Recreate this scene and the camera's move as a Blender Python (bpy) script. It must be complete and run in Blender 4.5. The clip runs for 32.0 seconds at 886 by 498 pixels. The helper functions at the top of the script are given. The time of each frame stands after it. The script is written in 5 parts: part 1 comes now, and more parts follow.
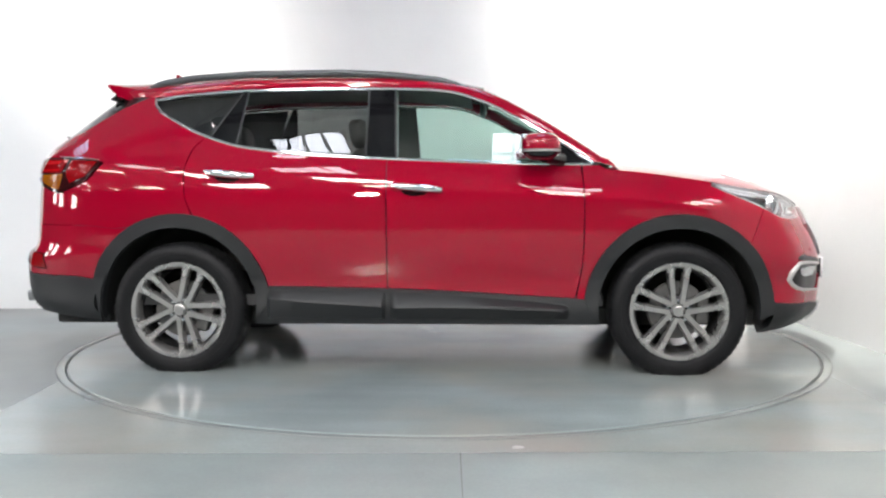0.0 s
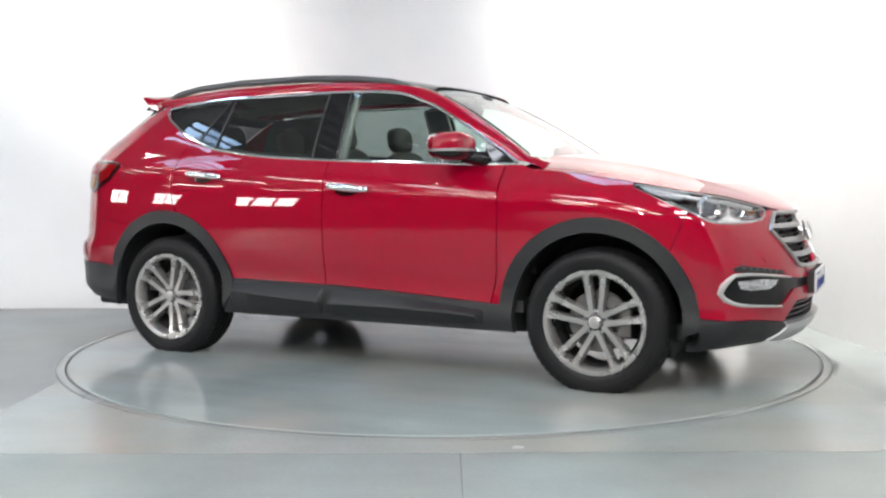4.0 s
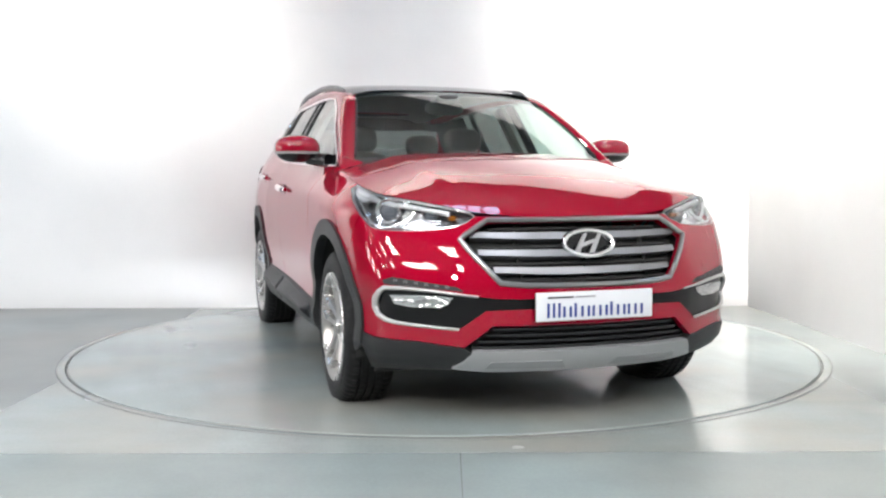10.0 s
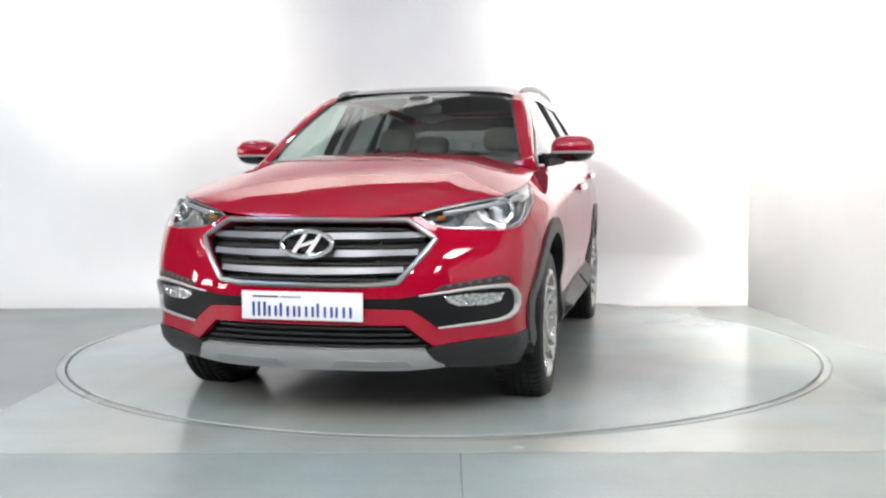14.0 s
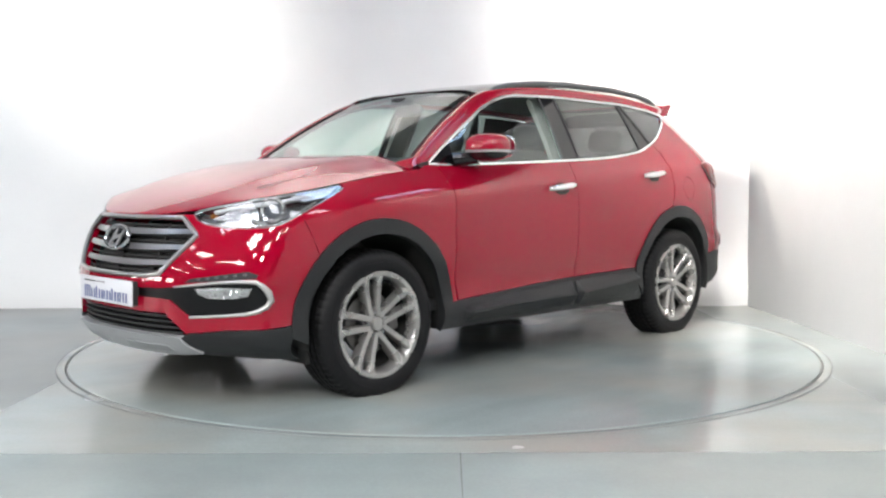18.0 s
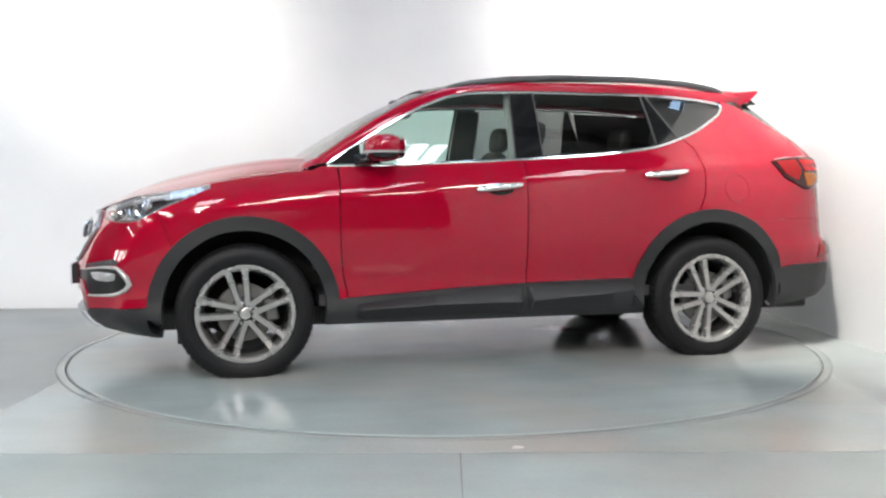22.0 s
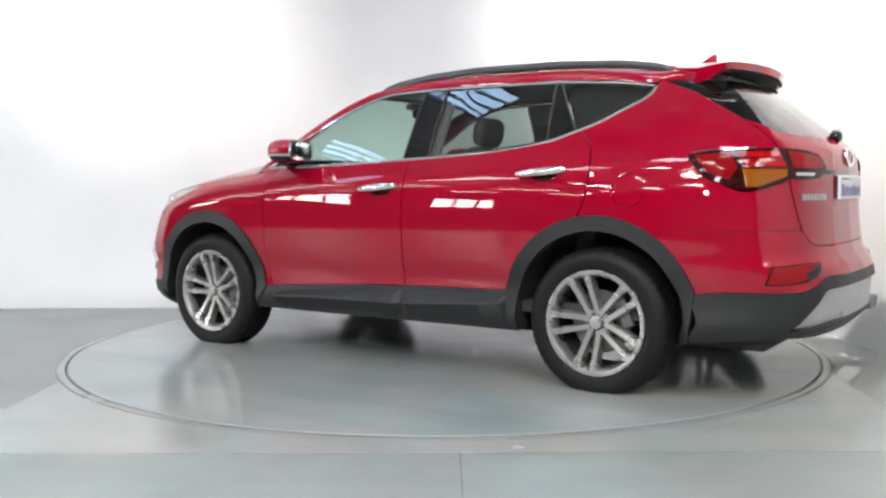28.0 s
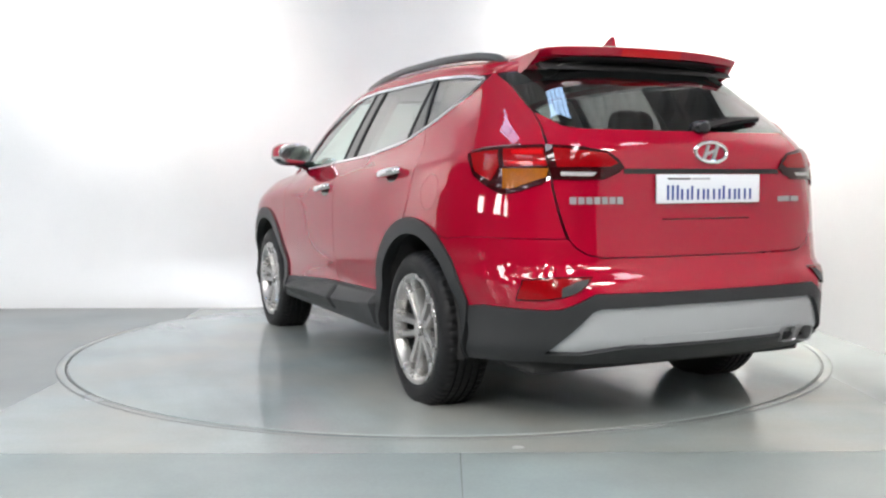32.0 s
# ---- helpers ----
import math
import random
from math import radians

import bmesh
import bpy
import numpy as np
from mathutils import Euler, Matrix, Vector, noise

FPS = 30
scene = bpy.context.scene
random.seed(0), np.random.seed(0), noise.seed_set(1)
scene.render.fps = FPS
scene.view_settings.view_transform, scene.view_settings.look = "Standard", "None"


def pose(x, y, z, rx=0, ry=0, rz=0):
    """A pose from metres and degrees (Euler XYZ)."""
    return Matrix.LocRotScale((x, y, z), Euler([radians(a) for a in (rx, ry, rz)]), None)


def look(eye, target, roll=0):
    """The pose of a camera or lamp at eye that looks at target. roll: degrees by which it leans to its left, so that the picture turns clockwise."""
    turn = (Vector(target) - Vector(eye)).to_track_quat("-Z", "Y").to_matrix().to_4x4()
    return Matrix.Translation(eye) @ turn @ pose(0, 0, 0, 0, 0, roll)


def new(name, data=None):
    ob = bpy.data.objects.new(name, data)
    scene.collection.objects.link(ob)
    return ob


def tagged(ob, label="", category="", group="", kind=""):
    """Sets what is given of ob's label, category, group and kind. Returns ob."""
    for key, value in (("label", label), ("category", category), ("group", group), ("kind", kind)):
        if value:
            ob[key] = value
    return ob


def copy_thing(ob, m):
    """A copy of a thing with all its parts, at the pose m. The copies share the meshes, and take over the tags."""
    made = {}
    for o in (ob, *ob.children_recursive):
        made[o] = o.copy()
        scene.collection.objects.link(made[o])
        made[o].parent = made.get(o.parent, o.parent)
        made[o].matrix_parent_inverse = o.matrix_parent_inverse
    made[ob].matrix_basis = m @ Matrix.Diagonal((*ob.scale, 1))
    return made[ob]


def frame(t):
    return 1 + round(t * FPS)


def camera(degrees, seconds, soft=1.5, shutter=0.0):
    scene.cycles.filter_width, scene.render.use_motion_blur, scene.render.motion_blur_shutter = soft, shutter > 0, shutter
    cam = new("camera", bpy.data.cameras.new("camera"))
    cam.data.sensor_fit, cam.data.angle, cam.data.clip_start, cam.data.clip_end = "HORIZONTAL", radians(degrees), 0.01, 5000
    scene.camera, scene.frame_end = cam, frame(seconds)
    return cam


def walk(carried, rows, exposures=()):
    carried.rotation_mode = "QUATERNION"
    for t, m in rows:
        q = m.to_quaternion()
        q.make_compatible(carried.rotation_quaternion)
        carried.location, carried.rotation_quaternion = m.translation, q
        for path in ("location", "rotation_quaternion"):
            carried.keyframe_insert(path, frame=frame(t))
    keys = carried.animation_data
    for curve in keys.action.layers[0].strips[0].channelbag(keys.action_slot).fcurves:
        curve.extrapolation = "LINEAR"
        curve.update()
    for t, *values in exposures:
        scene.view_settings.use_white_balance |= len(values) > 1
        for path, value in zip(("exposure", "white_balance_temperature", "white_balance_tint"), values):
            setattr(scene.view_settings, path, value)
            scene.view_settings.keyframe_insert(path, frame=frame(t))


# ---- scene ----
# ---- camera and path ----
EYE = Vector((0.0, -6.049, 1.022))
YAW, TILT, ROLL = radians(-0.21), radians(-3.95), -0.23
AIM = EYE + Vector((math.sin(YAW) * math.cos(TILT), math.cos(YAW) * math.cos(TILT), math.sin(TILT)))
cam = camera(50.1, 32.0, soft=2.35)
walk(cam, [(0, look(EYE, AIM, ROLL)), (32, look(EYE, AIM, ROLL))])

# turn of the turntable in degrees, time by time: it starts slowly, then runs evenly
TURN = [(0, -3), (0.5, -3.65), (1, -5.2), (1.5, -7.43), (2, -10.36), (2.5, -14), (3, -17.85), (3.5, -21.95), (5.5, -37.46), (6.5, -45.09), (7.5, -52.67), (8.5, -60.26), (9.5, -67.92), (10.5, -75.64), (11.5, -83.45), (12.5, -91.31), (13.5, -99.29)]
TURN += [(14.5, -107.2), (16.5, -122.94), (17.5, -130.78), (18.5, -138.67), (19.5, -146.58), (20.5, -154.55), (21.5, -162.56), (22.5, -170.57), (23.5, -178.55), (24.5, -186.44), (25.5, -194.25), (27.5, -209.8), (28.5, -217.74), (29.5, -225.72), (30.5, -233.61), (31.5, -241.34), (32, -245.19)]
CAR_AT = Vector((-0.061, -0.090, 0))

# ---- world and lights ----
world = bpy.data.worlds.new("sky")
scene.world = world
world.use_nodes = True
wn = world.node_tree
sky = wn.nodes.new("ShaderNodeTexSky")
sky.sky_type, sky.sun_disc, sky.sun_elevation, sky.sun_rotation = "NISHITA", False, radians(40), radians(200)
wn.links.new(sky.outputs[0], wn.nodes["Background"].inputs[0])
wn.nodes["Background"].inputs[1].default_value = 0.10


def area(name, m, w, h, power, colour):
    d = bpy.data.lights.new(name, "AREA")
    d.shape, d.size, d.size_y, d.energy, d.color = "RECTANGLE", w, h, power, colour
    ob = new(name, d)
    ob.matrix_world = m
    return ob


def spot(name, eye, target, power, degrees, blend, size, colour):
    d = bpy.data.lights.new(name, "SPOT")
    d.energy, d.spot_size, d.spot_blend, d.shadow_soft_size, d.color = power, radians(degrees), blend, size, colour
    ob = new(name, d)
    ob.matrix_world = look(eye, target)
    return ob


ROOF_Z = 5.6
# daylight in the roof's openings; the two rear rows are added as fill
SKY_X = (-7.95, -4.95, -1.95, 1.05, 4.05)
FRONT_X = (-6.6, -3.1, 0.5, 4.6)
SKYLIGHTS = [(x, -0.3) for x in FRONT_X] + [(x, y) for y in (-4.3, -7.4, -10.5) for x in SKY_X]
for sx, sy in SKYLIGHTS:
    area("skylight_or_fill_glow", pose(sx, sy, ROOF_Z + 0.1), 1.0, 1.6, 48 if sy > -1 else 80 if sy > -5 else 260, (0.46, 0.68, 1.0) if sy > -1 else (0.88, 0.91, 1.0) if sy > -5 else (1.0, 0.98, 0.97))
# daylight in the windows of the hall's side wall
HALL_WINDOWS = (-7.2, -3.9, -0.6)
for wy in HALL_WINDOWS:
    area("window_glow", pose(-14.08, wy, 2.6, 0, -90, 0), 1.6, 1.6, 170, (1.0, 0.98, 0.96))
# booth floodlights and added fills: eye, target, watts, cone, softness of its edge, size
FLOODS_AND_FILLS = [
    ((-1.5, -6.4, 2.5), (0.9, 1.0, 1.0), 290, 95, 1.0, 0.13),
    ((-3.4, -2.0, 4.2), (-2.75, 1.79, 2.40), 690, 34, 1.0, 0.13),
    # extra lamp, added to widen the left wall's pool of light
    ((-2.4, -2.0, 4.2), (-2.0, 1.79, 2.55), 290, 26, 1.0, 0.13),
    ((-2.9, -2.2, 4.3), (2.05, 1.60, 2.6), 5700, 38, 1.0, 0.55),
    ((0.9, -1.9, 4.9), (2.66, -0.35, 1.35), 2900, 46, 1.0, 0.13),
    # two unseen lamps, added to light wall ends that the paint mirrors
    ((-4.6, -2.2, 4.3), (-5.3, 1.79, 2.0), 1650, 44, 1.0, 0.13),
    ((0.4, -4.6, 4.9), (2.74, -3.4, 1.6), 950, 60, 1.0, 0.13),
    # four unseen lamps, added to brighten the upper wall that the hood mirrors
    ((-2.1, -2.4, 5.2), (-2.1, 1.8, 4.3), 1800, 30, 1.0, 0.13),
    ((0.0, -2.4, 5.2), (0.0, 2.3, 4.45), 2300, 30, 1.0, 0.13),
    ((-0.7, -2.2, 5.2), (-1.3, 2.1, 4.4), 1500, 28, 1.0, 0.13),
    ((2.0, -2.4, 5.2), (2.0, 1.8, 4.3), 1700, 30, 1.0, 0.13),
    # two unseen lamps, added to lift the floor and wall behind the car
    ((-1.5, 0.9, 5.2), (-1.6, 1.35, 0.0), 300, 60, 1.0, 0.13),
    ((1.5, 0.8, 5.2), (1.9, 1.15, 0.0), 320, 64, 1.0, 0.13),
]
for eye, target, power, cone, blend, size in FLOODS_AND_FILLS:
    spot("flood_or_fill_glow", eye, target, power, cone, blend, size, (1.0, 0.955, 0.90))
scene.view_settings.exposure = 0.0


# ---- materials ----
def material(name, colour, rough=0.5, metal=0.0, grain=0.0, scale=40.0, stain_or_light=0.0, stain_or_light_scale=1.5, bump=0.0, coat=0.0, **more):
    m = bpy.data.materials.new(name)
    m.use_nodes = True
    nt = m.node_tree
    b = nt.nodes["Principled BSDF"]
    b.inputs["Base Color"].default_value = (*colour, 1)
    b.inputs["Roughness"].default_value = rough
    b.inputs["Metallic"].default_value = metal
    b.inputs["Coat Weight"].default_value = coat
    b.inputs["Coat Roughness"].default_value = 0.012
    for key, value in more.items():
        b.inputs[key.replace("_", " ")].default_value = value
    if grain or stain_or_light or bump:
        tc = nt.nodes.new("ShaderNodeTexCoord")
        fine = nt.nodes.new("ShaderNodeTexNoise")
        fine.inputs["Scale"].default_value, fine.inputs["Detail"].default_value = scale, 4
        wide = nt.nodes.new("ShaderNodeTexNoise")
        wide.inputs["Scale"].default_value, wide.inputs["Detail"].default_value = stain_or_light_scale, 6
        nt.links.new(tc.outputs["Object"], fine.inputs["Vector"])
        nt.links.new(tc.outputs["Object"], wide.inputs["Vector"])
        add = nt.nodes.new("ShaderNodeMath")
        add.operation = "MULTIPLY_ADD"
        nt.links.new(fine.outputs["Fac"], add.inputs[0])
        add.inputs[1].default_value, add.inputs[2].default_value = grain, 1 - grain / 2 - stain_or_light / 2
        add2 = nt.nodes.new("ShaderNodeMath")
        add2.operation = "MULTIPLY_ADD"
        nt.links.new(wide.outputs["Fac"], add2.inputs[0])
        add2.inputs[1].default_value = stain_or_light
        nt.links.new(add.outputs[0], add2.inputs[2])
        mul = nt.nodes.new("ShaderNodeMix")
        mul.data_type, mul.blend_type = "RGBA", "MULTIPLY"
        mul.inputs["Factor"].default_value = 1
        mul.inputs[6].default_value = (*colour, 1)
        nt.links.new(add2.outputs[0], mul.inputs[7])
        nt.links.new(mul.outputs[2], b.inputs["Base Color"])
        rr = nt.nodes.new("ShaderNodeMath")
        rr.operation = "MULTIPLY_ADD"
        nt.links.new(wide.outputs["Fac"], rr.inputs[0])
        rr.inputs[1].default_value, rr.inputs[2].default_value = rough * 0.5, rough * 0.75
        nt.links.new(rr.outputs[0], b.inputs["Roughness"])
        if bump:
            bp = nt.nodes.new("ShaderNodeBump")
            bp.inputs["Strength"].default_value, bp.inputs["Distance"].default_value = bump, 0.002
            nt.links.new(fine.outputs["Fac"], bp.inputs["Height"])
            nt.links.new(bp.outputs[0], b.inputs["Normal"])
    return m


def glass(name, tint, rough=0.0):
    """Thin tinted pane: part clear, part mirror."""
    m = bpy.data.materials.new(name)
    m.use_nodes = True
    nt = m.node_tree
    nt.nodes.remove(nt.nodes["Principled BSDF"])
    tr, gl, mix, lw, pw, fr = (nt.nodes.new("ShaderNode" + k) for k in ("BsdfTransparent", "BsdfGlossy", "MixShader", "LayerWeight", "Math", "Math"))
    tr.inputs[0].default_value = (*tint, 1)
    gl.inputs["Roughness"].default_value = rough
    lw.inputs["Blend"].default_value = 0.5
    pw.operation, fr.operation = "POWER", "MULTIPLY_ADD"
    pw.inputs[1].default_value = 3.4
    fr.inputs[1].default_value, fr.inputs[2].default_value = 0.90, 0.07
    nt.links.new(lw.outputs["Facing"], pw.inputs[0])
    nt.links.new(pw.outputs[0], fr.inputs[0])
    nt.links.new(fr.outputs[0], mix.inputs[0])
    nt.links.new(tr.outputs[0], mix.inputs[1])
    nt.links.new(gl.outputs[0], mix.inputs[2])
    nt.links.new(mix.outputs[0], nt.nodes["Material Output"].inputs[0])
    return m


PAINT = material("red_paint", (0.275, 0.0006, 0.0150), 0.50, 0.16, grain=0.06, scale=900, coat=1.0, Specular_IOR_Level=0.0, Coat_IOR=1.56)
# the wide tone noise puts the wall's cloudy, uneven light into its colour
WALL = material("white_wall", (0.86, 0.86, 0.85), 0.75, grain=0.05, scale=90, stain_or_light=0.26, stain_or_light_scale=0.8, bump=0.15)


def floor_paint(name, colour, rough, spread, worn=0.0):
    """Worn floor paint: clouds, slanting wipe marks and specks, with gloss that comes and goes."""
    m = bpy.data.materials.new(name)
    m.use_nodes = True
    nt = m.node_tree
    b = nt.nodes["Principled BSDF"]
    tc = nt.nodes.new("ShaderNodeTexCoord")

    def noise(scale, detail, stretch=(1, 1, 1), turn=0.0):
        mp, nz = nt.nodes.new("ShaderNodeMapping"), nt.nodes.new("ShaderNodeTexNoise")
        mp.inputs["Scale"].default_value = stretch
        mp.inputs["Rotation"].default_value = (0, 0, radians(turn))
        nz.inputs["Scale"].default_value, nz.inputs["Detail"].default_value = scale, detail
        nt.links.new(tc.outputs["Object"], mp.inputs["Vector"])
        nt.links.new(mp.outputs["Vector"], nz.inputs["Vector"])
        return nz.outputs["Fac"]

    def sharpen(fac, low, high, a, c):
        r = nt.nodes.new("ShaderNodeMapRange")
        for key, value in zip(("From Min", "From Max", "To Min", "To Max"), (low, high, a, c)):
            r.inputs[key].default_value = value
        nt.links.new(fac, r.inputs["Value"])
        return r.outputs["Result"]

    def times(p, q):
        k = nt.nodes.new("ShaderNodeMath")
        k.operation = "MULTIPLY"
        nt.links.new(p, k.inputs[0])
        nt.links.new(q, k.inputs[1])
        return k.outputs[0]

    clouds, wipes, specks = noise(1.4, 6), noise(1.8, 2, (0.35, 2.6, 1), 40), noise(75, 3)
    tone = times(times(sharpen(clouds, 0.28, 0.72, 0.83, 1.14), sharpen(wipes, 0.3, 0.75, 0.93, 1.06)), sharpen(specks, 0.3, 0.7, 0.95, 1.05))
    mul = nt.nodes.new("ShaderNodeMix")
    mul.data_type, mul.blend_type = "RGBA", "MULTIPLY"
    mul.inputs["Factor"].default_value = 1
    mul.inputs[6].default_value = (*colour, 1)
    nt.links.new(tone, mul.inputs[7])
    # rusty, rubbed patches of older paint
    rub = nt.nodes.new("ShaderNodeMix")
    rub.data_type = "RGBA"
    rub.inputs[7].default_value = (colour[0] * 1.25, colour[1] * 1.02, colour[2] * 0.90, 1)
    nt.links.new(sharpen(noise(0.9, 5), 0.42, 0.62, 0.0, worn), rub.inputs["Factor"])
    nt.links.new(mul.outputs[2], rub.inputs[6])
    nt.links.new(rub.outputs[2], b.inputs["Base Color"])
    gloss = times(sharpen(noise(1.6, 3), 0.25, 0.75, 1 - spread, 1 + spread), sharpen(wipes, 0.2, 0.8, rough * 0.92, rough * 1.08))
    nt.links.new(gloss, b.inputs["Roughness"])
    bp = nt.nodes.new("ShaderNodeBump")
    bp.inputs["Strength"].default_value, bp.inputs["Distance"].default_value = 0.05, 0.002
    nt.links.new(specks, bp.inputs["Height"])
    nt.links.new(bp.outputs[0], b.inputs["Normal"])
    return m


FLOOR = floor_paint("grey_floor_paint", (0.262, 0.294, 0.286), 0.21, 0.40, 0.6)
DECK = floor_paint("turntable_paint", (0.252, 0.292, 0.289), 0.155, 0.40, 0.6)
FRONT_FLOOR = floor_paint("matt_floor_paint", (0.212, 0.250, 0.244), 0.40, 0.25, 0.3)
SIDE_FLOOR = floor_paint("worn_floor_paint", (0.218, 0.240, 0.236), 0.42, 0.10, 0.3)
GROOVE = material("dark_gap", (0.12, 0.125, 0.12), 0.6)
CLAD = material("black_plastic", (0.0145, 0.0155, 0.0165), 0.44, grain=0.25, scale=700, bump=0.3, Specular_IOR_Level=0.38)
BLACK = material("gloss_black", (0.006, 0.006, 0.007), 0.05)
MATT = material("matt_black", (0.017, 0.017, 0.017), 0.8)
RUBBER = material("tyre_rubber", (0.0065, 0.0065, 0.0072), 0.52, grain=0.2, scale=200, stain_or_light=0.2, stain_or_light_scale=6, bump=0.2, Specular_IOR_Level=0.22)
ALLOY = material("machined_alloy", (0.42, 0.412, 0.40), 0.28, 0.8, grain=0.1, scale=60, stain_or_light=0.15, stain_or_light_scale=9)
CHROME = material("chrome", (0.85, 0.85, 0.86), 0.08, 1.0)
SATIN = material("satin_metal", (0.34, 0.34, 0.34), 0.28, 0.85)
SILVER = material("silver_plastic", (0.42, 0.43, 0.44), 0.38, 0.5)
STEEL = material("brake_steel", (0.16, 0.155, 0.15), 0.45, 0.8, stain_or_light=0.3, stain_or_light_scale=20)
PLATE = material("white_plate", (0.62, 0.63, 0.66), 0.35)
BLUE = material("blue_print", (0.008, 0.028, 0.19), 0.4)
GREYPRINT = material("grey_print", (0.25, 0.25, 0.27), 0.4)
REDLENS = material("red_lens", (0.20, 0.0010, 0.003), 0.10, coat=0.0, grain=0.5, scale=110, bump=0.1, Specular_IOR_Level=0.3)
# dark lens red, also painted on the door cup and gate crease as shade
DARKLENS_AND_SHADE = material("dark_red_lens_and_shade", (0.022, 0.0012, 0.002), 0.07, Specular_IOR_Level=0.35)
AMBER = material("amber_lens", (0.22, 0.062, 0.001), 0.12, coat=0.0, grain=0.7, scale=110, bump=0.2, Specular_IOR_Level=0.3)
CLEAR = material("lamp_reflector", (0.78, 0.78, 0.78), 0.16, 0.9)
LAMPBOX = material("lamp_housing", (0.07, 0.07, 0.075), 0.35, 0.4)
TRIM = material("grey_fabric", (0.36, 0.355, 0.34), 0.9, grain=0.2, scale=300, bump=0.3)
DASH = material("dark_trim", (0.030, 0.030, 0.031), 0.6, grain=0.2, scale=400, bump=0.2)
BROW = material("pale_lamp_bezel", (0.40, 0.41, 0.42), 0.3, 0.4)
DIM_LED = material("unlit_led", (0.07, 0.07, 0.075), 0.4, 0.0)
INDICATOR = material("clear_indicator", (0.42, 0.41, 0.40), 0.25, 0.2, grain=0.5, scale=110)
SEAT = material("grey_leather", (0.085, 0.083, 0.079), 0.5, grain=0.1, scale=200, bump=0.2)
RAIL = material("dark_rail", (0.07, 0.075, 0.08), 0.35, 0.5)
LENSBALL = material("projector_glass", (0.10, 0.11, 0.13), 0.05, 0.3, coat=1.0)
BRIGHTRED = material("bright_red_lens", (0.42, 0.002, 0.005), 0.10, Specular_IOR_Level=0.3)
CLEAR_GLASS = glass("green_glass", (0.74, 0.89, 0.83))
DARK_GLASS = glass("privacy_glass", (0.36, 0.38, 0.37))
REAR_GLASS = glass("dark_rear_glass", (0.20, 0.21, 0.21))
LENS_GLASS = glass("lamp_glass", (0.95, 0.96, 0.97))
CORRUGATED = material("sheet_metal_roof", (0.46, 0.46, 0.47), 0.5, 0.1, grain=0.1, scale=30, stain_or_light=0.2)
GLOW = material("lit_tube", (0.9, 0.9, 0.9), 0.4, Emission_Color=(1.0, 0.97, 1.0, 1.0), Emission_Strength=45.0)
HALLWALL = material("hall_wall", (0.14, 0.14, 0.145), 0.8, grain=0.1, scale=30, stain_or_light=0.2)


# ---- building helpers ----
def link(name, bm, mat, parent=None, label="", smooth=True):
    me = bpy.data.meshes.new(name)
    bm.to_mesh(me)
    bm.free()
    me.materials.append(mat)
    if smooth:
        me.polygons.foreach_set("use_smooth", [True] * len(me.polygons))
        me.set_sharp_from_angle(angle=radians(35))
    ob = new(name, me)
    if parent:
        ob.parent = parent
    if label:
        ob["label"] = label
    return ob


def part(name, bm, mat, parent, label=""):
    return link(name, bm, mat, parent, label)


def boxes(*bs, bevel=0.0):
    """A bmesh of boxes, each (x0, y0, z0, x1, y1, z1)."""
    bm = bmesh.new()
    for x0, y0, z0, x1, y1, z1 in bs:
        bmesh.ops.create_cube(bm, size=1, matrix=Matrix.Translation(((x0 + x1) / 2, (y0 + y1) / 2, (z0 + z1) / 2)) @ Matrix.Diagonal((x1 - x0, y1 - y0, z1 - z0, 1)))
    if bevel:
        bmesh.ops.bevel(bm, geom=bm.edges[:], offset=bevel, segments=3, profile=0.5, affect="EDGES")
    return bm


def spline(*pts):
    """A smooth curve through (t, value) pairs, flat past its ends, without overshoot."""
    ts, vs = [p[0] for p in pts], [p[1] for p in pts]
    n = len(pts)
    d = [(vs[i + 1] - vs[i]) / (ts[i + 1] - ts[i]) for i in range(n - 1)]
    g = [d[0]] + [0.0 if d[i - 1] * d[i] <= 0 else 3 * (d[i - 1] * d[i]) / (d[i - 1] + d[i] + (max(abs(d[i - 1]), abs(d[i])) * (1 if d[i] > 0 else -1))) for i in range(1, n - 1)] + [d[-1]]

    def f(t):
        if t <= ts[0]:
            return vs[0]
        if t >= ts[-1]:
            return vs[-1]
        i = 0
        while t > ts[i + 1]:
            i += 1
        h = ts[i + 1] - ts[i]
        u = (t - ts[i]) / h
        return ((1 + 2 * u) * (1 - u) ** 2 * vs[i] + u * (1 - u) ** 2 * h * g[i] + u * u * (3 - 2 * u) * vs[i + 1] + u * u * (u - 1) * h * g[i + 1])
    return f


